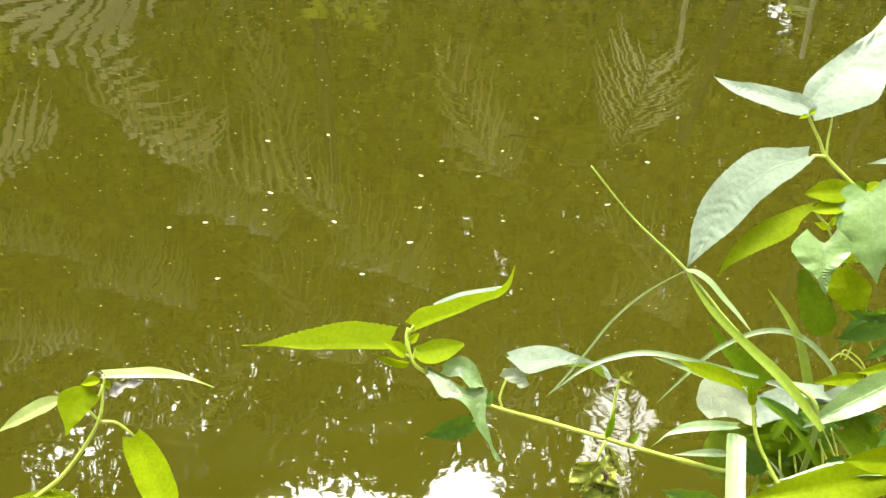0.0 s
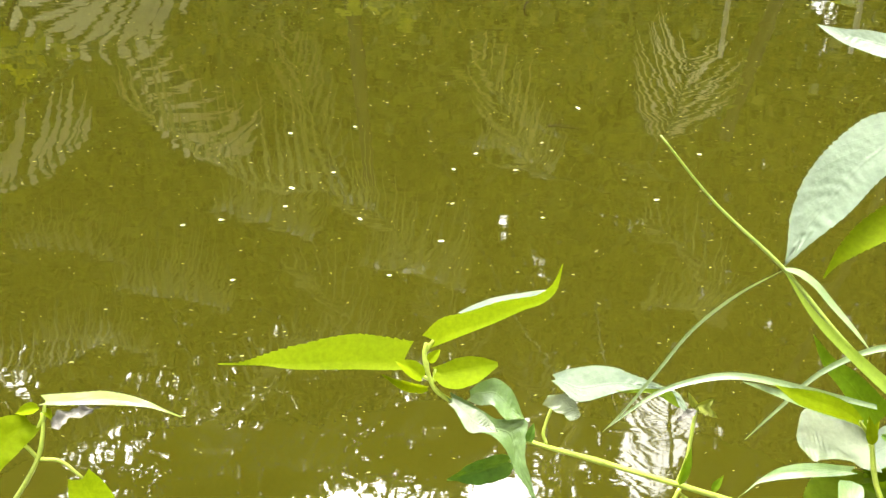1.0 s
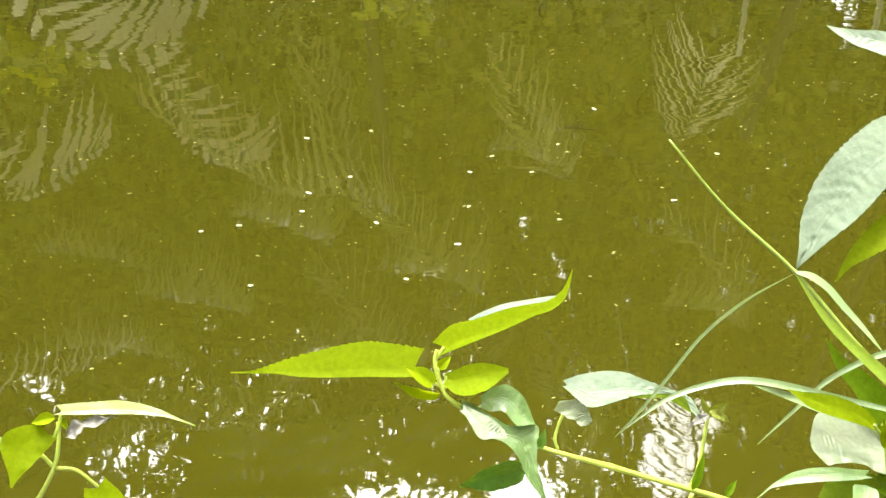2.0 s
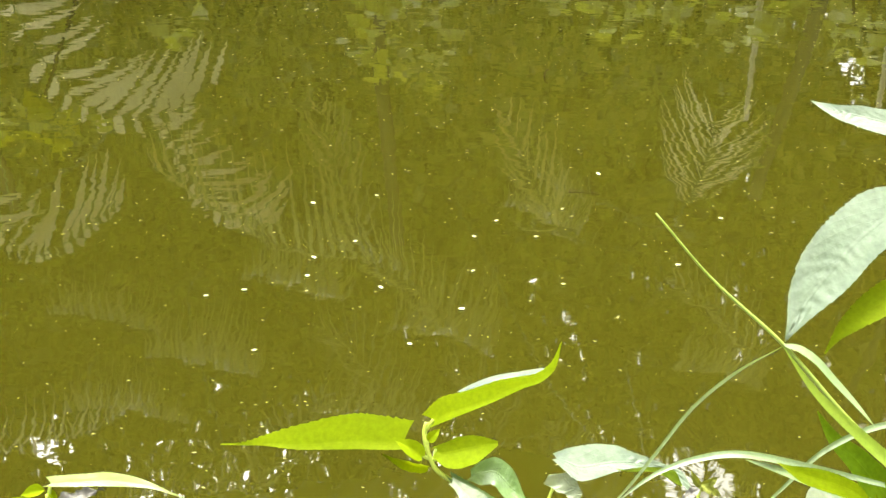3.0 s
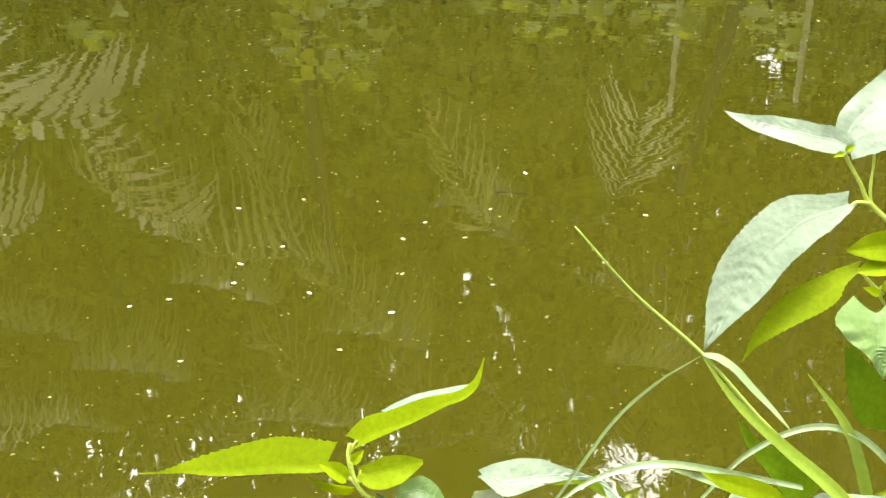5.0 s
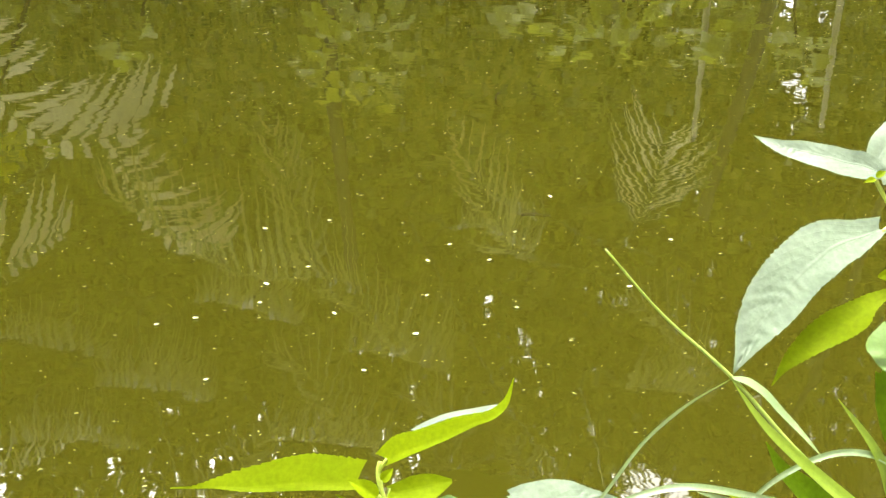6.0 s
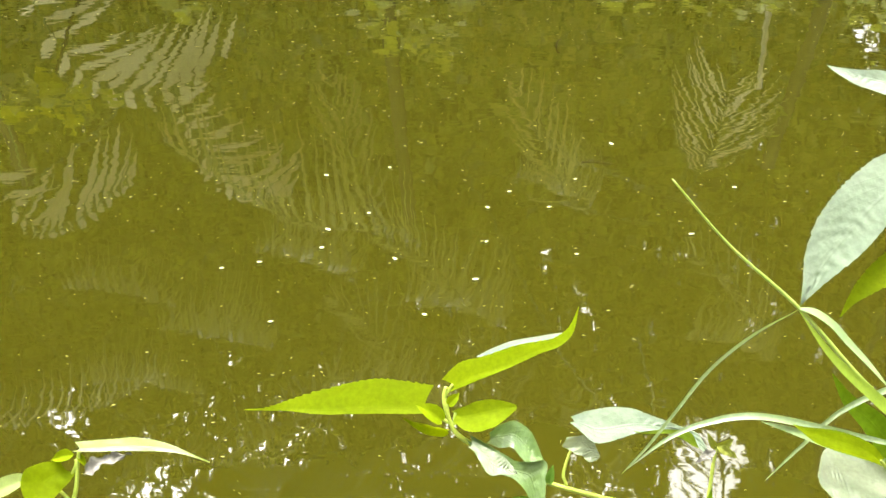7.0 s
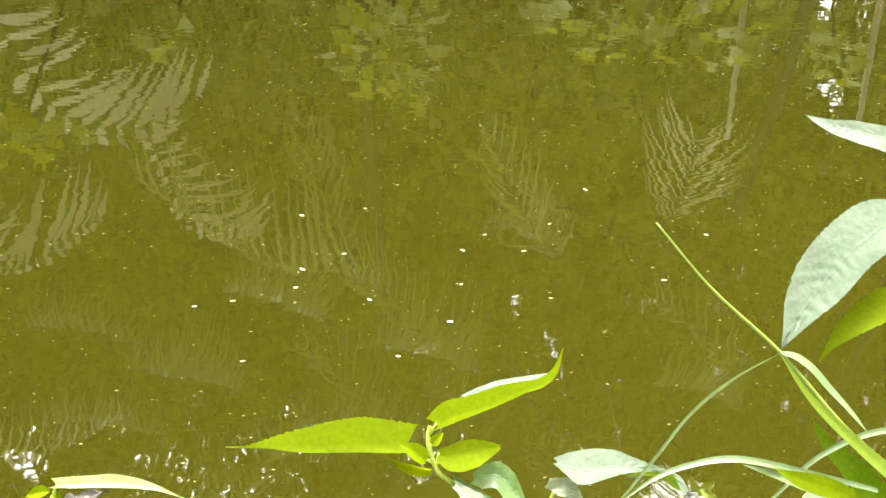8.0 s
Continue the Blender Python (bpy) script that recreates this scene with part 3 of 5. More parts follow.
for x, y, turn, tall in ((-13.7, 30.5, 50, 1.0), (-7.6, 30.5, 140, 1.0), (0.6, 31.1, 230, 1.0), (6.4, 30.2, 310, 1.13), (19.2, 28.7, 10, 1.0), (24.2, 29.5, 100, 1.0), (32.8, 28.8, 200, 1.0)):
    copy_thing(rear_tree, pose(x, y, 0.6, 0, 0, turn) @ Matrix.Diagonal((1, 1, tall, 1)))


# openings in the leaf roof, cut to fit the camera's view: bearing and height in degrees from the mirrored camera, half
# widths, leaves left inside
VIEW_OPENINGS = (
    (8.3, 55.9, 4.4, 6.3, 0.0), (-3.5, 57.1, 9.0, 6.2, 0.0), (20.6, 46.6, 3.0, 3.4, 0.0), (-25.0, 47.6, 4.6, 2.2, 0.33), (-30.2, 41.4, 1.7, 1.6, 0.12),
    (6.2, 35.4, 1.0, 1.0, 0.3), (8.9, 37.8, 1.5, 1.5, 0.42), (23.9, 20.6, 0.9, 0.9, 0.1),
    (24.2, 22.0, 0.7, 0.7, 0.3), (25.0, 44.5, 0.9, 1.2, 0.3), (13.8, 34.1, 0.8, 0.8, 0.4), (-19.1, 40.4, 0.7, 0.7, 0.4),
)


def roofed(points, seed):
    """Keeps the leaves that lie outside the openings, by their angles from the camera mirrored in the water."""
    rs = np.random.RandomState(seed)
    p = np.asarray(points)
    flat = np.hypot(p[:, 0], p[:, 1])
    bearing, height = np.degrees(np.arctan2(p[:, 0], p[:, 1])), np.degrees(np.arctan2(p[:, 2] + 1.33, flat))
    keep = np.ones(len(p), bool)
    for b, h, wb, wh, left in VIEW_OPENINGS:
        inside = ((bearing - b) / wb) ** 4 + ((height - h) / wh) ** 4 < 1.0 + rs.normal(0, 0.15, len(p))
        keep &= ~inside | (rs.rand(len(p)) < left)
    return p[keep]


rs = np.random.RandomState(41)
tp = np.stack([rs.uniform(-21, 21, 16000), rs.uniform(12.8, 16.8, 16000), 0.2 + 5.4 * rs.rand(16000) ** 1.3], 1)
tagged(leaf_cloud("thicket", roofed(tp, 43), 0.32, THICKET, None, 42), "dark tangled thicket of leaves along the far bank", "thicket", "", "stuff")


def forest_tree(foot, top, bearings, label, seed, count, thick=()):
    """A tall forest tree behind the far bank: a forked trunk and a deep, wide crown, filled and gapped to the sky to
    fit the camera's view.
    """
    rs = np.random.RandomState(seed)
    root = thing("tree", label, "tree", "trees round the pond")
    foot, top = np.array(foot), np.array(top)
    stem(root, [foot, foot + (top - foot) * 0.5 + (0.4, 0.4, 0.0), top], 0.42, 0.2, BARK, "trunk")
    b0, b1 = bearings
    clumps = []
    for k in range(520):
        b, h, d = math.radians(rs.uniform(b0, b1)), math.radians(16 + 40 * rs.rand() ** 0.72), rs.uniform(20.0, 24.0)
        clumps.append((d * math.sin(b), d * math.cos(b), d * math.tan(h) - 1.33))
    c = np.array(clumps)
    for k in range(0, 60, 3):
        mid = (top + c[k]) / 2 + rs.normal(0, 0.4, 3)
        v, f, uv = tube_mesh(spline([top - (0, 0, rs.uniform(0, 8)), mid, c[k]], 8), 0.09, 0.02, 6)
        mesh_object("limb", v, f, BARK, root, "", uv)
    p = c[rs.randint(0, len(c), count)] + rs.normal(0, 1, (count, 3)) * (0.95, 0.8, 0.75)
    for b, h in thick:
        b, h = math.radians(b), math.radians(h)
        p = np.vstack([p, np.array((21 * math.sin(b), 21 * math.cos(b), 21 * math.tan(h) - 1.33)) + rs.normal(0, 0.42, (260, 3))])
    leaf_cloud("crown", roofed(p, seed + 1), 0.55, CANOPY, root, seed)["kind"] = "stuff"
    return root


forest_tree((-8.6, 22.6, 0.4), (-7.2, 22.2, 17.0), (-43, 1), "very tall spreading tree with a dense crown behind the far bank", 71, 56000)
forest_tree((8.2, 22.8, 0.4), (7.0, 22.4, 17.0), (-1, 43), "very tall broad dark tree closing the view behind the far bank", 73, 56000, ((23.0, 24.6), (23.2, 26.4), (12.8, 36.9), (14.9, 40.0)))


def tall_palm(x, y, z, seed, length):
    """A tall palm: a slender leaning trunk and a crown of arching, drooping feather fronds."""
    rs = np.random.RandomState(seed)
    root = thing("palm_tree", "tall slender palm with a round crown of arching fronds", "palm", "palms on the far bank")
    stem(root, [(x + 0.5, y + 0.4, 0.2), (x + 0.35, y + 0.3, z * 0.5), (x, y, z)], 0.12, 0.09, BARK, "trunk")
    for k in range(13):
        an = k * 2.4 + rs.rand() * 0.5
        ln, lift = length * rs.uniform(0.8, 1.15), rs.uniform(0.05, 0.6)
        o = np.array([math.cos(an), math.sin(an) * 0.8, 0.0])
        c = np.array([x, y, z])
        pts = [c, c + o * ln * 0.35 + (0, 0, lift * ln * 0.5), c + o * ln * 0.75 + (0, 0, (lift - 0.35) * ln * 0.6), c + o * ln * 0.95 + (0, 0, (lift - 1.0) * ln * 0.75)]
        frond(root, pts, 0.85, 40, 1.0, 0.9, 0.085, (-o[1], o[0], 0), seed * 50 + k, 1, 1, 0.12, CANOPY)
    return root


left_crown = tall_palm(-12.4, 14.8, 14.9, 61, 3.0)
right_crown = tall_palm(11.8, 14.8, 14.6, 64, 2.9)
frond(left_crown, [(-12.40, 14.80, 14.90), (-5.87, 11.85, 12.26), (-6.14, 10.20, 6.71), (-5.19, 9.95, 6.26), (-4.36, 9.70, 6.14), (-3.64, 9.45, 6.16)], 0.71, 25, 1.1, 1.3, 0.056, (0.2, 1, 0), 81, 1, 1, 0.58, STREAK)
frond(left_crown, [(-12.40, 14.80, 14.90), (-5.35, 11.85, 12.74), (-5.09, 10.20, 7.68), (-4.06, 9.95, 7.04), (-3.14, 9.70, 6.85), (-2.50, 9.45, 6.86)], 0.80, 28, 1.1, 1.5, 0.067, (0.2, 1, 0), 82, 1, 1, 0.58, STREAK)
frond(left_crown, [(-12.40, 14.80, 14.90), (-4.54, 11.85, 12.03), (-3.49, 10.20, 6.26), (-2.63, 9.95, 5.70), (-1.87, 9.70, 5.59), (-1.35, 9.45, 5.65)], 0.90, 32, 1.1, 1.3, 0.078, (0.2, 1, 0), 83, 1, 1, 0.58, STREAK)
frond(left_crown, [(-12.40, 14.80, 14.90), (-6.06, 11.85, 13.25), (-6.51, 10.20, 8.70), (-5.38, 9.95, 8.00), (-4.40, 9.70, 7.74), (-3.57, 9.45, 7.79)], 0.71, 36, 1.1, 1.5, 0.056, (0.2, 1, 0), 84, 1, 1, 0.58, STREAK)
frond(left_crown, [(-12.40, 14.80, 14.90), (-4.20, 11.85, 13.25), (-2.80, 10.20, 8.70), (-1.90, 9.95, 8.00), (-0.92, 9.70, 7.79), (-0.29, 9.45, 7.80)], 0.80, 25, 1.1, 1.3, 0.067, (0.2, 1, 0), 85, 1, 1, 0.58, STREAK)
frond(left_crown, [(-12.40, 14.80, 14.90), (-3.58, 11.85, 12.39), (-1.56, 10.20, 6.97), (-0.77, 9.95, 6.46), (-0.02, 9.70, 6.34), (0.49, 9.45, 6.40)], 0.90, 28, 1.1, 1.5, 0.078, (0.2, 1, 0), 86, 1, 1, 0.58, STREAK)
frond(right_crown, [(11.80, 14.80, 14.60), (3.82, 12.00, 11.60), (0.24, 10.20, 5.00), (0.63, 9.95, 4.59), (1.09, 9.70, 4.51), (1.48, 9.45, 4.58)], 0.62, 26, 1.1, 1.3, 0.040, (0.2, 1, 0), 87, 1, 1, 0.58, STREAK)
frond(right_crown, [(11.80, 14.80, 14.60), (4.97, 12.00, 12.83), (2.54, 10.20, 7.46), (3.07, 9.95, 7.03), (3.61, 9.70, 6.90), (4.01, 9.45, 6.96)], 0.70, 29, 1.1, 1.5, 0.048, (0.2, 1, 0), 88, 1, 1, 0.58, STREAK)
frond(left_crown, [(-12.40, 14.80, 14.90), (-7.9, 12.6, 14.6), (-4.90, 10.8, 12.4), (-3.80, 10.40, 11.46), (-2.77, 10.20, 10.84), (-1.90, 10.00, 10.44), (-0.99, 9.80, 10.31)], 1.0, 18, 1.1, 0.9, 0.05, (0.2, 1, 0), 91, 1, 1, 0.5, STREAK)
frond(left_crown, [(-12.40, 14.80, 14.90), (-7.2, 12.6, 14.2), (-3.10, 10.8, 11.2), (-1.94, 10.40, 10.37), (-1.10, 10.20, 9.92), (-0.39, 10.00, 9.68), (0.31, 9.80, 9.63)], 1.0, 18, 1.1, 0.9, 0.05, (0.2, 1, 0), 92, 1, 1, 0.5, STREAK)
frond(left_crown, [(-12.40, 14.80, 14.90), (-8.9, 12.6, 13.8), (-6.60, 10.8, 11.2), (-5.55, 10.40, 10.40), (-4.52, 10.20, 9.89), (-3.65, 10.00, 9.59), (-2.84, 9.80, 9.53)], 0.95, 20, 1.1, 1.0, 0.05, (0.2, 1, 0), 93, 1, 1, 0.5, STREAK)
over = thing("palm_tree", "leaning palm whose single long frond hangs against the sky", "palm", "palms on the far bank")
stem(over, [(9.0, 15.3, 0.2), (8.8, 15.2, 9.0), (7.6, 14.9, 17.6)], 0.12, 0.08, BARK, "trunk")
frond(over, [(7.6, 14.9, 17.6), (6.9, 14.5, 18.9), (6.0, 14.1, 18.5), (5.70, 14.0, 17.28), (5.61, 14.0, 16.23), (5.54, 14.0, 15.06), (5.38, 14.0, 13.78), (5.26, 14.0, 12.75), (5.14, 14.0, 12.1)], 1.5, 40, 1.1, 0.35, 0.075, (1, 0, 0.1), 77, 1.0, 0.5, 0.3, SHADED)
# unseen trees added behind and beside the camera to cut down the skylight
unseen_tree = tree("tree", "unseen tall broad-leaved tree added to hold back skylight", 9.5, 3.6, 2.9, 5500, 37, 0.4, 0.28)
unseen_tree.matrix_basis = pose(-4.6, -3.4, 0.4)
for x, y, turn in ((-1.2, -4.0, 80), (2.6, -3.4, 160), (6.4, -3.0, 250), (9.5, 1.0, 30), (12.5, 6.0, 290)):
    copy_thing(unseen_tree, pose(x, y, 0.4, 0, 0, turn))


def petal_mesh(seed):
    """A curled petal with a torn rim, one side lifted off the water."""
    rs = np.random.RandomState(seed)
    lift, lean, ph = rs.uniform(0.15, 0.5), rs.uniform(-0.5, 0.5), rs.rand(4) * 6.28
    v, f = [], []
    for i in range(11):
        for k in range(7):
            u, w = i / 10, -1 + k / 3
            half = 0.2 * math.sin(math.pi * min(0.985, max(0.03, u)) ** 0.8) ** 0.7 * (1 + 0.25 * math.sin(9 * u + ph[0]) + 0.12 * math.sin(23 * u + ph[1] + w))
            z = lift * (abs(w) ** 2 * 0.35 + max(0.0, w * lean) * 0.6) + 0.25 * (u - 0.5) ** 2 + 0.05 * math.sin(7 * u + 3 * w + ph[2])
            v.append((u - 0.5 + 0.08 * w * math.sin(ph[3]), half * w + 0.12 * lean * math.sin(math.pi * u), max(0.0, z)))
    for i in range(10):
        for k in range(6):
            q = 7 * i + k
            f.append((q, q + 1, q + 8, q + 7))
    me = bpy.data.meshes.new("petal")
    me.from_pydata(v, [], f)
    me.polygons.foreach_set("use_smooth", [True] * len(f))
    me.materials.append(PETAL)
    return me


PETAL_MESHES = [petal_mesh(k) for k in range(6)]


def drift_petal(x, y, turn, size):
    p = tagged(new("petal", PETAL_MESHES[int(abs(x * 1000 + y * 777)) % 6]), "small white petal floating on the water", "petal", "petals on the water")
    p.matrix_basis = pose(x, y, 0.003, 0, 0, turn) @ Matrix.Diagonal((size * 1.18, size * 1.18, size * 1.18, 1))


drift_petal(-0.383, 2.235, -11, 0.011)
drift_petal(-0.250, 2.045, 21, 0.009)
drift_petal(-0.347, 1.967, -14, 0.012)
drift_petal(-0.353, 1.887, 6, 0.009)
drift_petal(-0.495, 1.824, 3, 0.010)
drift_petal(-0.580, 1.799, 9, 0.009)
drift_petal(-0.171, 1.842, -21, 0.011)
drift_petal(0.056, 2.075, -13, 0.010)
drift_petal(0.050, 1.918, 28, 0.008)
drift_petal(0.022, 1.762, 16, 0.012)
drift_petal(-0.093, 1.630, -6, 0.009)
drift_petal(0.297, 2.223, 27, 0.009)
drift_petal(0.216, 2.080, 8, 0.010)
drift_petal(0.116, 2.156, 13, 0.009)
drift_petal(-0.431, 1.601, 14, 0.010)
drift_petal(0.267, 1.868, -7, 0.009)
drift_petal(0.420, 2.424, -35, 0.012)
drift_petal(0.719, 2.184, -17, 0.010)
drift_petal(-0.212, 2.281, 2, 0.008)
drift_petal(0.560, 1.957, 2, 0.011)
twig = thing("floating_twig", "thin dark dead twig floating on the water", "twig")
stem(twig, [(0.324, 2.322, 0.002), (0.359, 2.324, 0.003), (0.410, 2.312, 0.002)], 0.0014, 0.0008, TWIG, "twig")
twig = thing("floating_twig", "short dark twig end sticking out of the water", "twig")
stem(twig, [(0.318, 3.146, -0.02), (0.321, 3.146, 0.016), (0.332, 3.146, 0.026)], 0.0034, 0.0022, TWIG, "twig")

# pale flat flecks: floating specks, and ripple glints put in as colour
rs = np.random.RandomState(5)
fv, ff = [], []
for k in range(4600):
    y = 0.95 + 6.5 * rs.rand() ** 0.85
    x = rs.uniform(-0.62, 0.62) * (y + 0.6)
    r, an, el = (0.00026 + 0.00105 * rs.rand() ** 3.4) * (0.8 + 0.24 * y), rs.normal(0, 0.25), rs.uniform(0.2, 0.42)
    b = len(fv)
    for j in range(6):
        t = j / 6 * 6.283
        px, py = r * 3.6 * math.cos(t), r * el * math.sin(t)
        fv.append((x + px * math.cos(an) - py * math.sin(an), y + px * math.sin(an) + py * math.cos(an), 0.0022))
    fv.append((x, y, 0.0035))
    ff += [(b + j, b + (j + 1) % 6, b + 6) for j in range(6)]
tagged(mesh_object("flecks_and_glints", fv, ff, FLAKE), "tiny pale flecks for floating dust and ripple glints on the water", "flecks", "", "stuff")


# ---- plants on the near bank ----
left_vine = thing("creeping_vine", "young yellow-green vine shoot with serrated leaves over the water", "vine", "vines on the near bank")
stem(left_vine, [(-0.305, 0.481, 0.783), (-0.304, 0.474, 0.774), (-0.307, 0.463, 0.757), (-0.319, 0.450, 0.736), (-0.340, 0.434, 0.711), (-0.363, 0.423, 0.694), (-0.414, 0.400, 0.658), (-0.420, 0.330, 0.520), (-0.450, 0.250, 0.420)], 0.0014, 0.0026)
leaf(left_vine, (-0.302, 0.483, 0.790), (-0.203, 0.480, 0.782), (0.058, -0.36, 0.93), 0, SHEEN, bend=0.01, fold=0.1, teeth=0.14, edges=((-0.013, -0.002, 0.013, 0.027, 0.039, 0.045, 0.045, 0.026, -0.004), (0.061, 0.092, 0.116, 0.137, 0.135, 0.120, 0.089, 0.044, 0.004)), rib=0.35, petiole=[(-0.304, 0.477, 0.778)], seed=11)
leaf(left_vine, (-0.308, 0.474, 0.774), (-0.329, 0.437, 0.762), (0.367, -0.472, 0.801), 0, YOUNG, bend=-0.03, fold=0.15, teeth=0.04, edges=((-0.30, -0.496, -0.586, -0.640, -0.616, -0.531, -0.346, -0.154, -0.02), (0.039, 0.055, 0.046, 0.037, 0.033, 0.024, 0.006, 0.006, 0.02)), rib=0.55, petiole=[(-0.304, 0.479, 0.781)], seed=12)
leaf(left_vine, (-0.341, 0.472, 0.771), (-0.403, 0.454, 0.742), (0.044, -0.170, 0.985), 0.0201, SHEEN, bend=0.03, fold=0.4, shape="lance", petiole=[(-0.308, 0.462, 0.755), (-0.320, 0.468, 0.764)], seed=13)
leaf(left_vine, (-0.275, 0.454, 0.743), (-0.237, 0.392, 0.704), (-0.072, -0.556, 0.828), 0, YOUNG, bend=-0.03, fold=0.12, teeth=0.05, edges=((-0.12, -0.173, -0.178, -0.179, -0.183, -0.176, -0.157, -0.120, -0.01), (0.08, 0.159, 0.193, 0.211, 0.222, 0.218, 0.210, 0.163, 0.02)), petiole=[(-0.306, 0.462, 0.754), (-0.291, 0.461, 0.753)], seed=14)
leaf(left_vine, (-0.307, 0.482, 0.786), (-0.325, 0.480, 0.782), (0.176, -0.315, 0.933), 0.0116, YOUNG, fold=0.5, shape="lance", seed=15)
leaf(left_vine, (-0.304, 0.482, 0.786), (-0.297, 0.477, 0.778), (0.609, -0.319, 0.726), 0.0063, YOUNG, fold=0.5, shape="lance", seed=16)
leaf(left_vine, (-0.329, 0.422, 0.692), (-0.390, 0.421, 0.691), (0.301, 0.234, 0.924), 0.0158, YOUNG, bend=0.06, fold=0.4, shape="lance", seed=17)
# white glints beside the vine, put in as a curled grey leaf
leaf(left_vine, (-0.299, 0.474, 0.774), (-0.262, 0.483, 0.787), (0.019, -0.186, 0.982), 0.0137, DEADLEAF, bend=0.08, fold=0.5, shape="lance", wave=0.2, label="curled grey leaf shape standing for white glints by the vine", seed=18)
mid_vine = thing("creeping_vine", "trailing vine shoot with bright young leaves and torn older leaves", "vine", "vines on the near bank")
stem(mid_vine, [(-0.024, 0.512, 0.832), (-0.025, 0.506, 0.823), (-0.018, 0.494, 0.805), (-0.003, 0.488, 0.795), (0.024, 0.480, 0.783), (0.052, 0.473, 0.772), (0.106, 0.465, 0.760), (0.166, 0.456, 0.746), (0.221, 0.448, 0.733), (0.282, 0.440, 0.720), (0.338, 0.434, 0.711), (0.360, 0.400, 0.580), (0.420, 0.320, 0.440)], 0.0017, 0.0023, nodes=5)
leaf(mid_vine, (-0.041, 0.502, 0.816), (-0.181, 0.516, 0.802), (-0.134, -0.457, 0.879), 0, YOUNG, bend=0.01, fold=0.12, teeth=0.17, wave=0.012, edges=((-0.14, -0.163, -0.174, -0.156, -0.126, -0.095, -0.054, -0.012, -0.004), (0.012, 0.018, 0.018, 0.021, 0.026, 0.022, 0.006, 0.004, 0.002)), rib=0.84, petiole=[(-0.020, 0.497, 0.809), (-0.029, 0.499, 0.812)], seed=19)
leaf(mid_vine, (-0.019, 0.513, 0.834), (0.075, 0.545, 0.883), (-0.210, -0.575, 0.791), 0, YOUNG, bend=0.0, fold=0.1, teeth=0.10, wave=0.015, edges=((-0.035, -0.062, -0.086, -0.106, -0.121, -0.136, -0.161, -0.128, 0.0), (0.066, 0.100, 0.060, 0.030, 0.0, -0.046, -0.092, -0.078, 0.005)), rib=0.2, lobe=0.05, petiole=[(-0.024, 0.509, 0.827)], seed=20)
# sky sheen on the far half, put in as a separate pale strip
leaf(mid_vine, (0.002, 0.528, 0.848), (0.068, 0.536, 0.866), (-0.136, -0.3, 0.95), 0, PALE, bend=0.0, fold=0.1, teeth=0.12, edges=((-0.03, -0.03, -0.03, -0.03, -0.03, -0.03, -0.03, -0.02, -0.01), (0.02, 0.058, 0.077, 0.086, 0.078, 0.060, 0.044, 0.030, 0.0)), rib=0.2, seed=120, name="leaf_margin", label="strip coloured as the pale sheen on the leaf's turned-up margin")
leaf(mid_vine, (-0.017, 0.503, 0.814), (0.029, 0.504, 0.820), (-0.109, -0.423, 0.900), 0, YOUNG, bend=0.03, fold=0.15, teeth=0.05, edges=((-0.14, -0.320, -0.372, -0.384, -0.362, -0.330, -0.249, -0.145, -0.05), (0.031, 0.065, 0.104, 0.134, 0.148, 0.146, 0.115, 0.076, 0.03)), rib=0.6, petiole=[(-0.018, 0.496, 0.808)], seed=21)
leaf(mid_vine, (-0.027, 0.494, 0.814), (-0.047, 0.501, 0.824), (0.250, -0.385, 0.888), 0.0158, YOUNG, fold=0.5, shape="ovate", seed=22)
leaf(mid_vine, (-0.023, 0.501, 0.797), (-0.057, 0.506, 0.805), (-0.217, -0.967, -0.132), 0.0139, YOUNG, fold=0.4, shape="ovate", seed=23)
leaf(mid_vine, (-0.004, 0.488, 0.799), (0.067, 0.428, 0.742), (0.227, -0.518, 0.825), 0, SATIN, bend=0.02, fold=0.18, teeth=0.05, wave=0.03, edges=((-0.026, -0.037, -0.053, -0.067, -0.009, 0.040, 0.052, 0.049, 0.034, 0.011, 0.005, 0.003, -0.021, -0.041, 0.000), (0.016, 0.048, 0.082, 0.110, 0.137, 0.217, 0.303, 0.245, 0.165, 0.105, 0.076, 0.046, 0.016, 0.004, -0.004)), rib=0.4, crease=0.03, seed=24)
# added patch whose pale colour stands for sheen on the torn leaf
leaf(mid_vine, (-0.004, 0.480, 0.804), (0.029, 0.464, 0.791), (0.130, -0.467, 0.875), 0, PALER, bend=0.02, fold=0.12, teeth=0.06, wave=0.03, edges=((-0.086, -0.106, -0.185, -0.256, -0.321, -0.299, -0.190, -0.107, 0.000), (0.063, 0.074, 0.092, 0.108, 0.114, 0.115, 0.097, 0.067, 0.000)), crease=0.03, seed=139, name="leaf_margin", label="patch coloured as the pale sheen on the torn leaf's upper side")
leaf(mid_vine, (0.009, 0.491, 0.796), (0.050, 0.481, 0.787), (0.078, -0.471, 0.878), 0, SATIN, bend=0.06, fold=0.2, teeth=0.05, wave=0.03, edges=((-0.057, -0.061, -0.071, -0.024, -0.005, -0.055, -0.119, -0.156, -0.113, -0.052, 0.000), (0.144, 0.329, 0.417, 0.479, 0.474, 0.449, 0.397, 0.318, 0.221, 0.106, 0.000)), lobe=0.05, crease=0.02, seed=25)
leaf(mid_vine, (0.041, 0.471, 0.750), (-0.006, 0.463, 0.738), (0.035, -0.897, 0.441), 0.0224, DARK, bend=0.03, fold=0.3, shape="ovate", wave=0.05, petiole=[(0.047, 0.479, 0.762), (0.045, 0.474, 0.755)], seed=27)
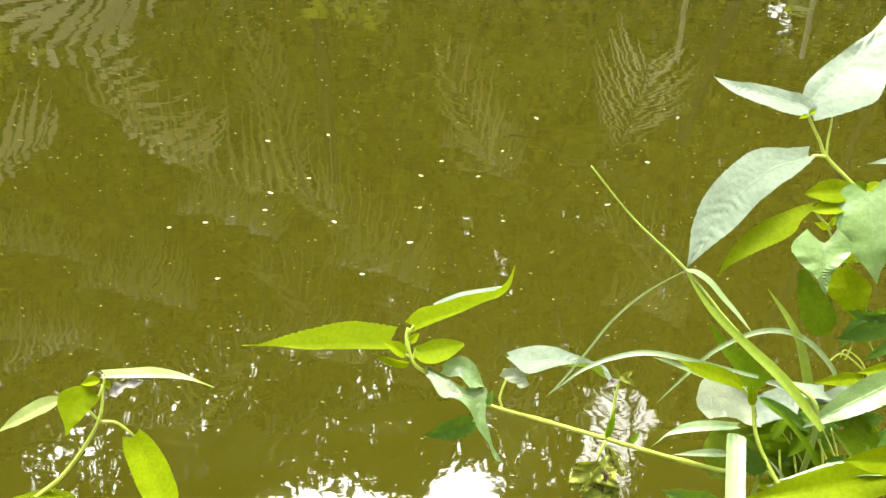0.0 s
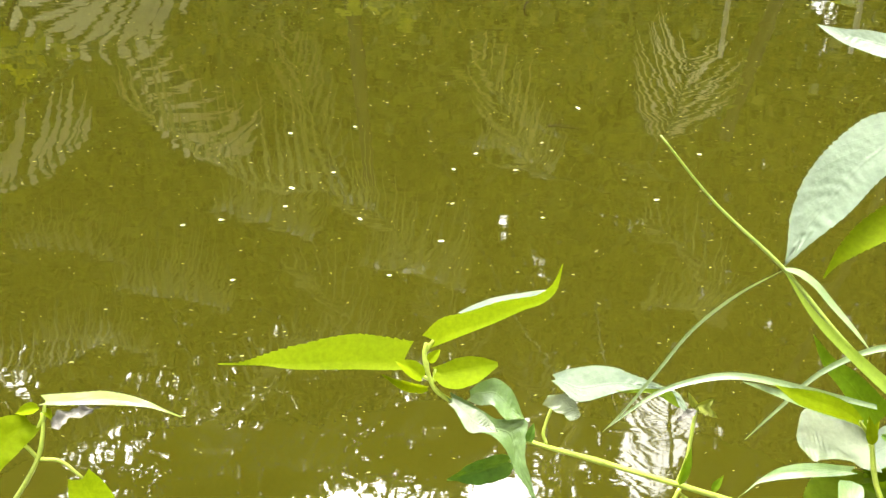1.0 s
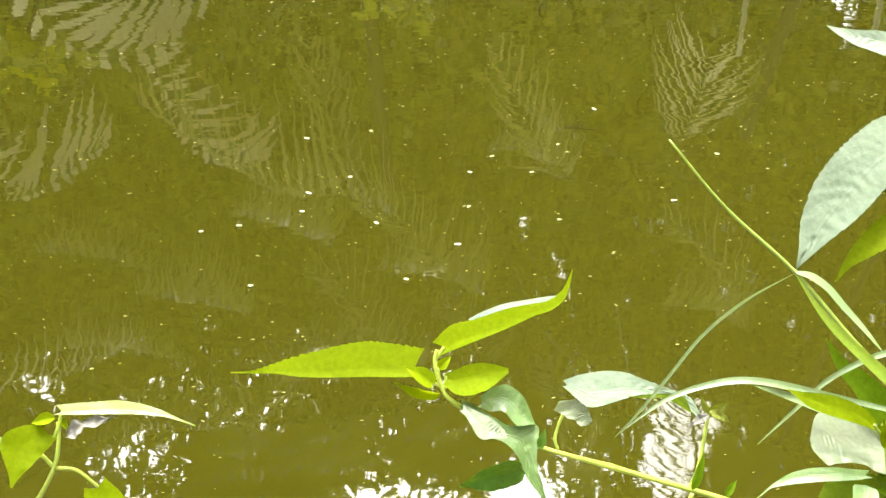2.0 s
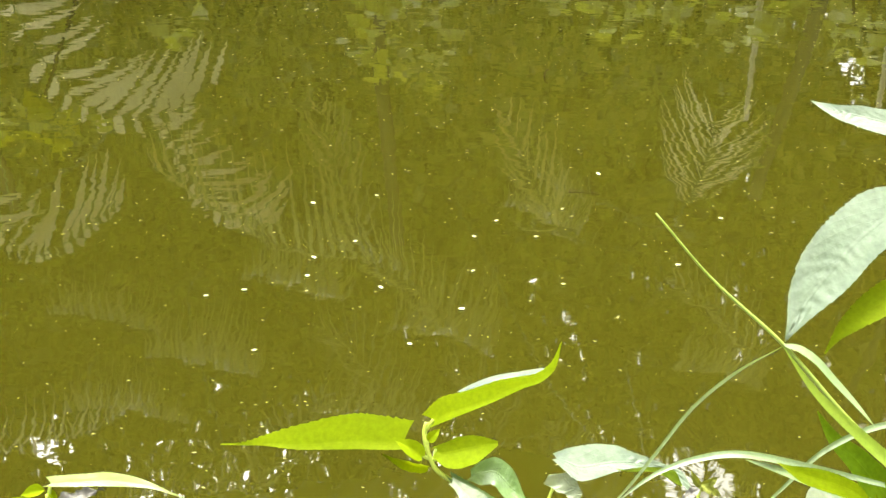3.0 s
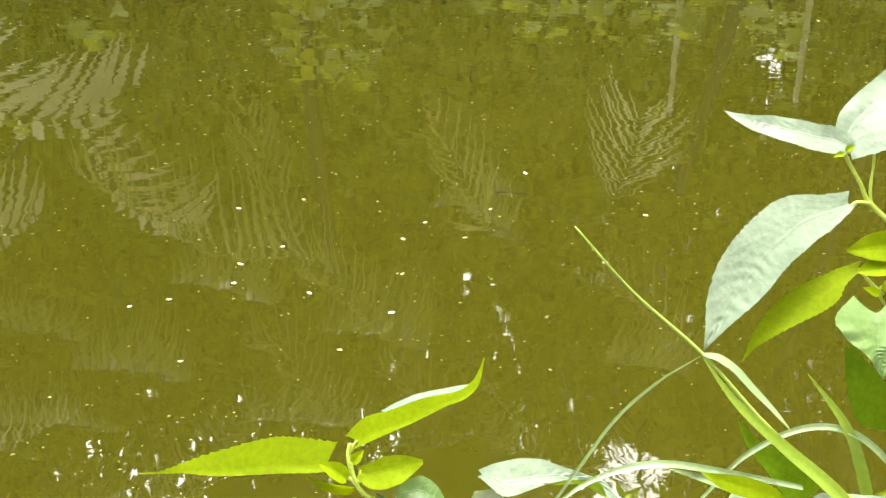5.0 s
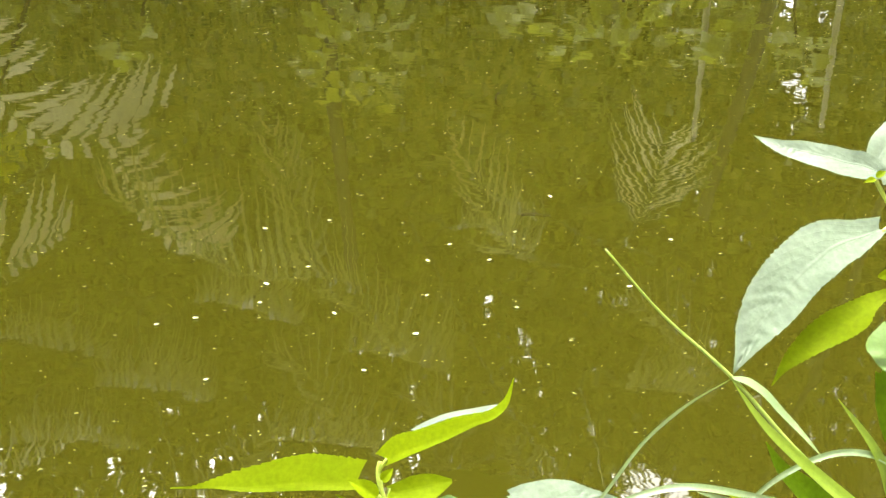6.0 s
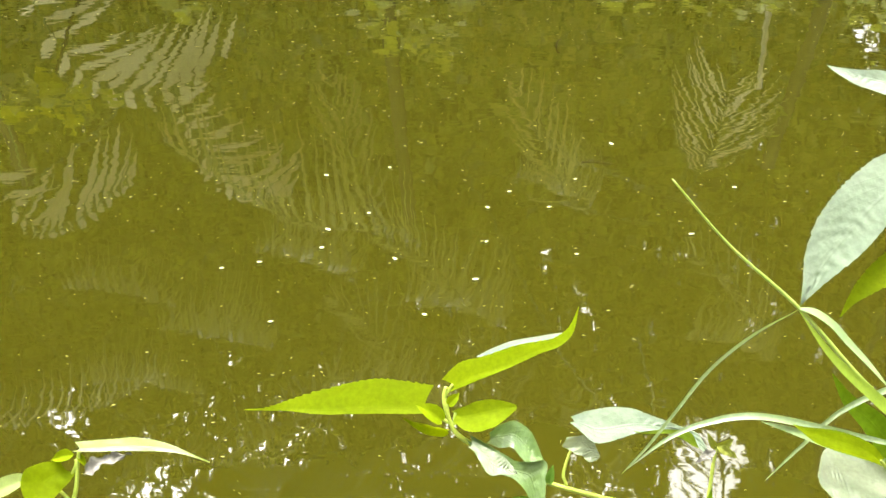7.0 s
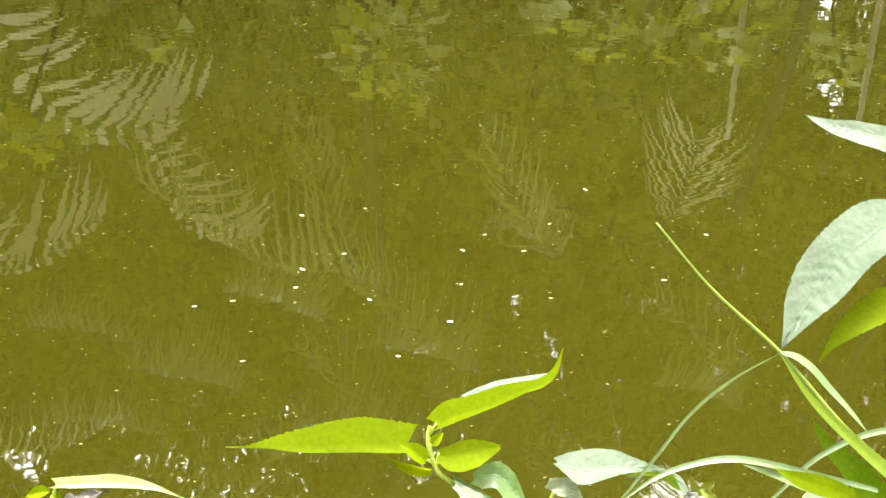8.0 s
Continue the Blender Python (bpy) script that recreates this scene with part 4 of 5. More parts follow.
stem(mid_vine, [(0.067, 0.472, 0.770), (0.065, 0.478, 0.779), (0.074, 0.490, 0.798), (0.088, 0.493, 0.803)], 0.0013, 0.001)
leaf(mid_vine, (0.072, 0.497, 0.812), (0.173, 0.484, 0.790), (0.149, -0.411, 0.899), 0, PALE, bend=0.02, fold=0.08, teeth=0.06, wave=0.02, edges=((-0.018, -0.074, -0.122, -0.101, -0.052, -0.001, 0.045, 0.084, 0.111, 0.130, 0.135, 0.047, 0.000), (0.03, 0.094, 0.137, 0.170, 0.193, 0.205, 0.195, 0.185, 0.175, 0.169, 0.162, 0.143, 0.041)), rib=0.4, lobe=0.03, crease=0.03, seed=28)
leaf(mid_vine, (0.117, 0.489, 0.806), (0.165, 0.486, 0.797), (0.053, -0.70, 0.70), 0, LIME, bend=0.0, fold=0.1, teeth=0.03, edges=((0.052, 0.052, 0.071, 0.100, 0.124, 0.110, 0.078, 0.021, -0.011), (0.069, 0.071, 0.122, 0.164, 0.188, 0.207, 0.207, 0.184, 0.000)), seed=138, name="leaf_margin", label="yellow-green underside of the rolled leaf margin")
leaf(mid_vine, (0.079, 0.490, 0.805), (0.083, 0.477, 0.790), (-0.032, -0.762, 0.647), 0, PALER, bend=-0.1, fold=0.12, teeth=0.12, wave=0.03, edges=((-0.627, -0.744, -0.862, -0.701, -0.550, -0.434, -0.163, -0.122, 0.000), (0.205, 0.220, 0.282, 0.333, 0.365, 0.393, 0.411, 0.428, 0.276)), rib=0.7, crease=0.03, seed=29)
stem(mid_vine, [(0.166, 0.456, 0.745), (0.173, 0.467, 0.762), (0.177, 0.482, 0.786), (0.179, 0.489, 0.797)], 0.0016, 0.0012)
leaf(mid_vine, (0.167, 0.453, 0.750), (0.175, 0.469, 0.775), (0.093, -0.777, 0.623), 0.0084, MID, fold=0.5, shape="lance", seed=30)
leaf(mid_vine, (0.178, 0.487, 0.794), (0.192, 0.492, 0.801), (-0.064, -0.905, 0.421), 0.0085, SICK, fold=0.4, shape="ovate", seed=31)
leaf(mid_vine, (0.179, 0.488, 0.795), (0.172, 0.494, 0.805), (-0.516, -0.727, 0.453), 0.0063, SICK, fold=0.4, shape="ovate", seed=32)
leaf(mid_vine, (0.158, 0.437, 0.735), (0.155, 0.412, 0.695), (-0.346, -0.608, 0.714), 0.0481, SICK, bend=0.05, fold=0.3, shape="ovate", wave=0.2, label="yellow-green leaf with brown blight", petiole=[(0.166, 0.448, 0.751), (0.161, 0.442, 0.743)], seed=33)
leaf(mid_vine, (0.167, 0.441, 0.750), (0.184, 0.426, 0.726), (-0.511, -0.678, 0.528), 0.0125, SICK, bend=0.1, fold=0.5, shape="ovate", wave=0.2, seed=34)
leaf(mid_vine, (0.160, 0.428, 0.739), (0.141, 0.415, 0.718), (0.130, -0.833, 0.538), 0.0134, SICK, bend=0.12, fold=0.5, shape="ovate", wave=0.2, seed=35)
leaf(mid_vine, (0.168, 0.427, 0.731), (0.178, 0.411, 0.707), (-0.388, -0.638, 0.665), 0.0155, SICK, bend=0.1, fold=0.4, shape="ellip", wave=0.2, seed=36)
leaf(mid_vine, (0.178, 0.485, 0.799), (0.194, 0.480, 0.792), (-0.106, -0.502, 0.858), 0.0074, SICK, bend=0.1, fold=0.4, shape="lance", wave=0.1, seed=37)
leaf(mid_vine, (0.177, 0.483, 0.797), (0.162, 0.478, 0.789), (-0.408, -0.452, 0.793), 0.0074, DEADLEAF, bend=0.1, fold=0.4, shape="lance", wave=0.1, seed=38)
stem(mid_vine, [(0.169, 0.453, 0.740), (0.182, 0.447, 0.731), (0.190, 0.436, 0.715)], 0.0009, 0.0006)
grass = thing("grass_clump", "clump of long green grass blades leaning over the pond", "grass")
stem(grass, [(0.143, 0.597, 0.964), (0.186, 0.571, 0.923), (0.235, 0.537, 0.890), (0.280, 0.500, 0.851), (0.328, 0.467, 0.819), (0.356, 0.438, 0.792), (0.360, 0.420, 0.620), (0.380, 0.360, 0.500)], 0.0007, 0.0034, CULM)
blade(grass, [(0.234, 0.534, 0.892), (0.246, 0.534, 0.888), (0.259, 0.531, 0.880), (0.272, 0.524, 0.868), (0.287, 0.515, 0.855), (0.302, 0.505, 0.841)], 0.0105, BLADE_PALE, face=(0.1, -0.1, 1.0), fold=0.15, root=0.3, taper=1.2)
blade(grass, [(0.235, 0.537, 0.889), (0.201, 0.526, 0.873), (0.170, 0.512, 0.851), (0.144, 0.494, 0.823), (0.124, 0.480, 0.802), (0.107, 0.470, 0.786)], 0.0027, BLADE_PALE, face=(-0.2, -0.9, 0.25), root=0.2, taper=2.5)
blade(grass, [(0.357, 0.427, 0.793), (0.322, 0.459, 0.824), (0.288, 0.485, 0.845), (0.256, 0.506, 0.868), (0.232, 0.528, 0.894)], 0.0118, BLADE, fold=0.2)
blade(grass, [(0.315, 0.490, 0.797), (0.254, 0.493, 0.812), (0.203, 0.490, 0.826), (0.169, 0.491, 0.818), (0.140, 0.484, 0.808), (0.111, 0.472, 0.789)], 0.0066, BLADE_PALE, face=(0, -0.4, 0.9))
blade(grass, [(0.372, 0.463, 0.756), (0.359, 0.499, 0.811), (0.346, 0.516, 0.839), (0.324, 0.544, 0.863)], 0.0116, BLADE)
blade(grass, [(0.322, 0.491, 0.781), (0.299, 0.506, 0.804), (0.281, 0.515, 0.818), (0.268, 0.526, 0.836)], 0.0310, MID, fold=0.2, taper=0.2, root=1.0)
blade(grass, [(0.402, 0.475, 0.775), (0.387, 0.495, 0.806), (0.355, 0.511, 0.831), (0.316, 0.514, 0.835), (0.272, 0.504, 0.819), (0.240, 0.488, 0.795), (0.216, 0.475, 0.775)], 0.0063, BLADE_PALE)
blade(grass, [(0.300, 0.476, 0.795), (0.264, 0.482, 0.804), (0.231, 0.488, 0.814), (0.209, 0.492, 0.819)], 0.0084, BLADE_PALE)
blade(grass, [(0.2685, 0.370, 0.752), (0.274, 0.393, 0.757), (0.280, 0.417, 0.763), (0.2866, 0.443, 0.769)], 0.0184, SATIN, face=(0.0, -0.3, 0.95), fold=0.12, root=1.0, taper=30.0)
herb = thing("broadleaf_herb", "bushy broad-leaved herb with pale leaves and a yellow shoot", "herb", "herbs on the near bank")
stem(herb, [(0.300, 0.470, 0.804), (0.303, 0.460, 0.788), (0.309, 0.442, 0.761), (0.326, 0.414, 0.735), (0.344, 0.389, 0.715), (0.340, 0.360, 0.520), (0.360, 0.320, 0.420)], 0.0016, 0.003)
leaf(herb, (0.300, 0.457, 0.793), (0.297, 0.469, 0.811), (-0.203, -0.708, 0.676), 0.0103, YOUNG, fold=0.6, shape="lance", seed=39)
leaf(herb, (0.301, 0.460, 0.794), (0.306, 0.468, 0.807), (-0.472, -0.277, 0.837), 0.0072, YOUNG, fold=0.6, shape="lance", seed=40)
leaf(herb, (0.287, 0.462, 0.812), (0.228, 0.484, 0.825), (-0.044, -0.570, 0.821), 0, YOUNG, bend=0.03, fold=0.15, teeth=0.12, edges=((-0.030, -0.115, -0.136, -0.132, -0.121, -0.090, -0.053, -0.017, 0.000), (0.060, 0.067, 0.084, 0.100, 0.113, 0.115, 0.097, 0.050, 0.000)), petiole=[(0.301, 0.464, 0.794)], seed=41)
leaf(herb, (0.312, 0.477, 0.771), (0.254, 0.476, 0.780), (0.160, -0.234, 0.959), 0, PALER, bend=0.02, fold=0.1, teeth=0.06, wave=0.015, edges=((-0.266, -0.288, -0.309, -0.331, -0.352, -0.377, -0.396, -0.317, 0.000), (0.413, 0.413, 0.365, 0.308, 0.310, 0.312, 0.333, 0.358, 0.183)), rib=0.45, crease=0.012, petiole=[(0.314, 0.470, 0.765)], seed=42)
leaf(herb, (0.315, 0.477, 0.771), (0.355, 0.472, 0.780), (-0.247, -0.350, 0.903), 0, PALE, bend=0.02, fold=0.12, teeth=0.05, wave=0.015, edges=((-0.551, -0.461, -0.426, -0.395, -0.388, -0.381, -0.358, -0.294, 0.000), (0.227, 0.248, 0.311, 0.356, 0.392, 0.428, 0.381, 0.333, 0.289)), crease=0.012, seed=43)
leaf(herb, (0.305, 0.457, 0.802), (0.370, 0.435, 0.768), (-0.155, -0.371, 0.916), 0.0133, DARK, fold=0.4, shape="lance", bend=0.02, seed=44)
leaf(herb, (0.370, 0.477, 0.801), (0.309, 0.466, 0.814), (0.208, -0.033, 0.977), 0, PALE, bend=0.03, fold=0.12, teeth=0.04, edges=((0.02, 0.02, 0.02, 0.02, 0.01, 0.0, -0.02, -0.03, 0.000), (0.316, 0.316, 0.316, 0.316, 0.307, 0.298, 0.199, 0.081, 0.000)), crease=0.01, seed=45)
leaf(herb, (0.406, 0.472, 0.816), (0.356, 0.469, 0.811), (-0.335, -0.570, 0.750), 0.0133, YOUNG, bend=0.03, fold=0.3, shape="lance", seed=46)
leaf(herb, (0.443, 0.478, 0.825), (0.397, 0.474, 0.820), (-0.362, -0.566, 0.741), 0.0133, YOUNG, bend=0.03, fold=0.3, shape="lance", seed=47)
leaf(herb, (0.435, 0.461, 0.827), (0.343, 0.435, 0.787), (-0.493, -0.572, 0.656), 0.0303, SATIN, bend=0.05, fold=0.3, shape="ovate", seed=48)
leaf(herb, (0.424, 0.470, 0.803), (0.355, 0.460, 0.788), (-0.561, -0.152, 0.814), 0.0238, PALE, bend=0.04, fold=0.4, shape="ovate", wave=0.06, seed=49)
leaf(herb, (0.288, 0.446, 0.773), (0.206, 0.438, 0.754), (-0.179, -0.307, 0.935), 0, SATIN, bend=0.04, fold=0.15, teeth=0.04, edges=((-0.057, -0.090, -0.129, -0.152, -0.166, -0.170, -0.163, -0.136, -0.099, -0.046, 0.000), (0.009, 0.004, -0.007, -0.021, -0.036, -0.050, -0.064, -0.074, -0.074, -0.034, 0.000)), crease=0.01, seed=50)
leaf(herb, (0.285, 0.435, 0.749), (0.226, 0.434, 0.748), (-0.326, -0.219, 0.920), 0.0093, BLADE_PALE, bend=0.04, fold=0.4, shape="lance", seed=51)
leaf(herb, (0.313, 0.467, 0.744), (0.276, 0.443, 0.706), (-0.464, -0.520, 0.717), 0.0534, LIME, fold=0.2, shape="oval", seed=52)
leaf(herb, (0.322, 0.477, 0.741), (0.381, 0.450, 0.699), (-0.291, -0.570, 0.768), 0.0486, MID, fold=0.2, shape="ovate", seed=53)
leaf(herb, (0.267, 0.401, 0.715), (0.217, 0.409, 0.728), (-0.408, -0.787, 0.462), 0.0306, DARK, bend=0.08, fold=0.3, shape="ovate", wave=0.05, seed=54)
leaf(herb, (0.433, 0.398, 0.765), (0.267, 0.382, 0.742), (-0.448, -0.438, 0.779), 0.0374, YOUNG, bend=0.04, fold=0.35, shape="lance", seed=55)
leaf(herb, (0.431, 0.399, 0.786), (0.367, 0.398, 0.785), (-0.431, -0.662, 0.613), 0.0292, YOUNG, bend=0.05, fold=0.3, shape="ovate", seed=56)
leaf(herb, (0.444, 0.407, 0.761), (0.316, 0.401, 0.753), (-0.484, 0.133, 0.865), 0.0249, BLADE_PALE, bend=0.04, fold=0.3, shape="lance", seed=57)
leaf(herb, (0.354, 0.437, 0.698), (0.397, 0.459, 0.731), (-0.191, -0.831, 0.523), 0.0449, MID, fold=0.25, shape="ovate", seed=58)
leaf(herb, (0.395, 0.428, 0.701), (0.348, 0.451, 0.738), (-0.704, -0.636, 0.316), 0.0370, MID, fold=0.25, shape="ovate", seed=59)
leaf(herb, (0.438, 0.452, 0.739), (0.387, 0.460, 0.752), (-0.384, -0.470, 0.794), 0.0317, MID, fold=0.3, shape="ovate", seed=60)
leaf(herb, (0.428, 0.434, 0.711), (0.448, 0.464, 0.757), (-0.661, -0.434, 0.612), 0.0423, DARK, fold=0.3, shape="ovate", seed=61)
leaf(herb, (0.408, 0.471, 0.750), (0.447, 0.477, 0.760), (-0.343, -0.879, 0.331), 0.0321, DARK, fold=0.3, shape="ovate", seed=62)
leaf(herb, (0.361, 0.475, 0.720), (0.334, 0.457, 0.691), (-0.648, -0.289, 0.705), 0.0328, DARK, fold=0.3, shape="ovate", seed=63)
leaf(herb, (0.395, 0.491, 0.744), (0.385, 0.463, 0.701), (-0.012, -0.764, 0.645), 0.0382, DARK, fold=0.3, shape="ovate", seed=64)
leaf(herb, (0.374, 0.408, 0.708), (0.330, 0.416, 0.721), (-0.284, -0.307, 0.908), 0.0310, PALE, fold=0.3, shape="lance", seed=65)
stem(herb, [(0.361, 0.427, 0.701), (0.371, 0.451, 0.738), (0.375, 0.469, 0.766)], 0.0018, 0.001)
stem(herb, [(0.405, 0.507, 0.806), (0.417, 0.522, 0.829), (0.426, 0.531, 0.843)], 0.001, 0.0008)
stem(herb, [(0.438, 0.485, 0.790), (0.400, 0.502, 0.817), (0.384, 0.499, 0.812)], 0.001, 0.0008)
shrub = thing("leafy_shrub", "upright leafy shrub with large pale serrated leaves beside the pond", "shrub")
stem(shrub, [(0.358, 0.644, 1.000), (0.371, 0.631, 0.980), (0.380, 0.622, 0.966), (0.412, 0.595, 0.943), (0.440, 0.571, 0.923), (0.464, 0.519, 0.881), (0.479, 0.452, 0.814), (0.550, 0.400, 0.560), (0.560, 0.360, 0.420)], 0.0014, 0.0034)
stem(shrub, [(0.3806, 0.6421, 1.0057), (0.3799, 0.6355, 0.9926), (0.3784, 0.6281, 0.9780), (0.3795, 0.6225, 0.9665)], 0.0011, 0.0013)
leaf(shrub, (0.360, 0.645, 1.004), (0.274, 0.689, 1.015), (-0.179, -0.549, 0.816), 0, PALE, bend=0.03, fold=0.16, teeth=0.08, edges=((-0.067, -0.128, -0.106, -0.097, -0.078, -0.054, -0.020, -0.004, 0.0), (0.051, 0.113, 0.138, 0.142, 0.141, 0.130, 0.114, 0.074, 0.005)), rib=0.45, crease=0.02, seed=66)
leaf(shrub, (0.362, 0.646, 1.004), (0.453, 0.730, 1.080), (-0.25, -0.55, 0.80), 0, PALE, bend=0.03, fold=0.1, teeth=0.08, edges=((-0.05, -0.200, -0.294, -0.284, -0.245, -0.192, -0.132, -0.069, 0.0), (0.05, 0.131, 0.131, 0.101, 0.067, 0.032, 0.004, 0.002, 0.005)), rib=0.74, crease=0.02, lobe=0.06, seed=67)
leaf(shrub, (0.356, 0.639, 1.002), (0.347, 0.638, 0.999), (-0.328, -0.539, 0.776), 0.0054, YOUNG, fold=0.4, shape="lance", seed=69)
leaf(shrub, (0.357, 0.640, 1.003), (0.365, 0.643, 1.007), (-0.335, -0.539, 0.773), 0.0064, YOUNG, fold=0.4, shape="lance", seed=70)
leaf(shrub, (0.358, 0.612, 0.971), (0.239, 0.546, 0.886), (-0.176, -0.644, 0.745), 0, PALE, bend=0.04, fold=0.05, teeth=0.09, wave=0.012, edges=((-0.055, -0.128, -0.225, -0.263, -0.272, -0.274, -0.269, -0.255, -0.233, -0.193, -0.143, -0.068, 0.0), (0.014, 0.017, 0.016, 0.003, 0.001, -0.004, 0.002, 0.012, 0.015, 0.010, 0.005, 0.003, 0.004)), rib=0.6, crease=0.022, petiole=[(0.373, 0.614, 0.972), (0.363, 0.614, 0.973)], seed=71)
leaf(shrub, (0.358, 0.577, 0.937), (0.269, 0.542, 0.878), (-0.377, -0.431, 0.820), 0, YOUNG, bend=0.0, fold=0.04, teeth=0.14, edges=((-0.03, -0.097, -0.134, -0.162, -0.170, -0.157, -0.126, -0.071, -0.003), (0.020, 0.028, 0.080, 0.077, 0.051, 0.025, 0.001, -0.016, 0.003)), rib=0.55, petiole=[(0.378, 0.568, 0.919), (0.367, 0.574, 0.928)], seed=72)
leaf(shrub, (0.400, 0.588, 0.950), (0.350, 0.586, 0.947), (-0.360, -0.619, 0.698), 0.0243, YOUNG, fold=0.25, shape="oval", seed=73)
leaf(shrub, (0.389, 0.576, 0.940), (0.355, 0.573, 0.936), (-0.484, -0.417, 0.770), 0.0179, YOUNG, fold=0.3, shape="oval", seed=74)
leaf(shrub, (0.366, 0.551, 0.915), (0.366, 0.517, 0.880), (-0.300, -0.693, 0.656), 0, SATIN, bend=0.07, fold=0.18, teeth=0.02, edges=((-0.30, -0.600, -0.560, -0.488, -0.366, -0.233, -0.144, -0.080, -0.01), (0.25, 0.48, 0.44, 0.33, 0.21, 0.12, 0.07, 0.04, 0.01)), rib=0.56, lobe=0.28, crease=0.012, seed=75)
leaf(shrub, (0.406, 0.575, 0.958), (0.411, 0.517, 0.894), (-0.636, -0.662, 0.396), 0.0618, SATIN, bend=0.06, fold=0.2, shape="heart", wave=0.02, seed=76)
leaf(shrub, (0.397, 0.557, 0.882), (0.408, 0.520, 0.845), (-0.570, -0.655, 0.496), 0, YOUNG, bend=0.03, fold=0.15, teeth=0.03, edges=((-0.161, -0.315, -0.360, -0.335, -0.291, -0.224, -0.154, -0.075, -0.01), (0.1, 0.217, 0.309, 0.389, 0.398, 0.335, 0.256, 0.164, 0.01)), seed=77)
leaf(shrub, (0.429, 0.567, 0.899), (0.397, 0.559, 0.886), (-0.380, -0.386, 0.841), 0.0235, YOUNG, bend=0.03, fold=0.2, shape="ovate", seed=78)
leaf(shrub, (0.358, 0.556, 0.878), (0.384, 0.523, 0.822), (-0.026, -0.862, 0.506), 0, MID, bend=0.03, fold=0.15, teeth=0.03, edges=((-0.05, -0.116, -0.171, -0.210, -0.235, -0.241, -0.227, -0.170, 0.0), (0.05, 0.08, 0.122, 0.174, 0.215, 0.229, 0.237, 0.213, 0.08)), seed=79)
leaf(shrub, (0.459, 0.613, 0.971), (0.415, 0.611, 0.967), (-0.520, -0.445, 0.729), 0.0096, PALE, fold=0.3, shape="lance", seed=80)
leaf(shrub, (0.460, 0.606, 0.941), (0.417, 0.606, 0.941), (-0.473, -0.438, 0.764), 0.0162, MID, fold=0.3, shape="lance", seed=81)
leaf(shrub, (0.455, 0.523, 0.850), (0.387, 0.511, 0.830), (-0.309, -0.934, 0.178), 0.0264, DARK, bend=0.05, fold=0.3, shape="ovate", seed=82)
leaf(shrub, (0.461, 0.528, 0.839), (0.416, 0.522, 0.829), (-0.548, -0.433, 0.716), 0.0321, MID, bend=0.05, fold=0.3, shape="ovate", seed=83)
stem(shrub, [(0.379, 0.564, 0.913), (0.375, 0.570, 0.922), (0.386, 0.574, 0.928), (0.415, 0.590, 0.936)], 0.0012, 0.0012)
leaf(shrub, (0.434, 0.520, 0.855), (0.396, 0.522, 0.857), (-0.502, -0.857, 0.113), 0.0158, DARK, bend=0.12, fold=0.4, shape="ovate", wave=0.1, seed=84)
leaf(shrub, (0.450, 0.512, 0.831), (0.417, 0.499, 0.812), (-0.291, -0.877, 0.383), 0.0137, DARK, bend=0.05, fold=0.4, shape="lance", seed=85)
leaf(shrub, (0.429, 0.532, 0.845), (0.399, 0.513, 0.815), (-0.669, -0.434, 0.603), 0.0192, DARK, bend=0.08, fold=0.4, shape="ovate", wave=0.08, seed=86)
stem(shrub, [(0.434, 0.499, 0.813), (0.422, 0.511, 0.831), (0.416, 0.535, 0.868)], 0.0009, 0.0007)
stem(shrub, [(0.427, 0.487, 0.794), (0.416, 0.499, 0.812), (0.400, 0.505, 0.821), (0.395, 0.501, 0.815)], 0.0009, 0.0007)
leaf(herb, (0.370, 0.456, 0.764), (0.344, 0.440, 0.740), (-0.655, -0.287, 0.699), 0.0209, MID, fold=0.3, shape="ovate", seed=87)
leaf(herb, (0.347, 0.436, 0.715), (0.315, 0.451, 0.737), (-0.481, -0.671, 0.565), 0.0211, MID, fold=0.3, shape="ovate", seed=88)
leaf(herb, (0.403, 0.435, 0.721), (0.363, 0.448, 0.742), (-0.309, -0.492, 0.814), 0.0242, YOUNG, fold=0.3, shape="ovate", seed=89)
leaf(herb, (0.423, 0.453, 0.760), (0.386, 0.469, 0.784), (-0.214, -0.456, 0.864), 0.0188, MID, fold=0.4, shape="lance", seed=90)
leaf(herb, (0.347, 0.407, 0.724), (0.315, 0.412, 0.733), (-0.245, -0.163, 0.956), 0.0153, PALE, fold=0.4, shape="lance", seed=91)
blade(herb, [(0.366, 0.406, 0.741), (0.352, 0.423, 0.768), (0.327, 0.439, 0.793), (0.309, 0.456, 0.801)], 0.0071, MID)
blade(herb, [(0.408, 0.395, 0.724), (0.395, 0.417, 0.759), (0.371, 0.434, 0.786)], 0.0061, BLADE)
blade(herb, [(0.307, 0.414, 0.699), (0.315, 0.429, 0.722), (0.310, 0.444, 0.745)], 0.0047, BLADE)
blade(herb, [(0.342, 0.408, 0.707), (0.336, 0.422, 0.730), (0.318, 0.434, 0.748)], 0.0046, BLADE_PALE)
leaf(herb, (0.426, 0.441, 0.729), (0.426, 0.451, 0.745), (-0.431, -0.623, 0.653), 0.0084, BLADE_PALE, bend=0.06, fold=0.3, shape="ellip", seed=92)
leaf(herb, (0.374, 0.430, 0.714), (0.351, 0.435, 0.721), (-0.492, -0.718, 0.492), 0.0131, DARK, bend=0.06, fold=0.3, shape="lance", seed=93)
leaf(herb, (0.315, 0.426, 0.733), (0.298, 0.442, 0.756), (-0.548, -0.636, 0.544), 0.0223, DARK, bend=0.06, fold=0.3, shape="lance", seed=94)
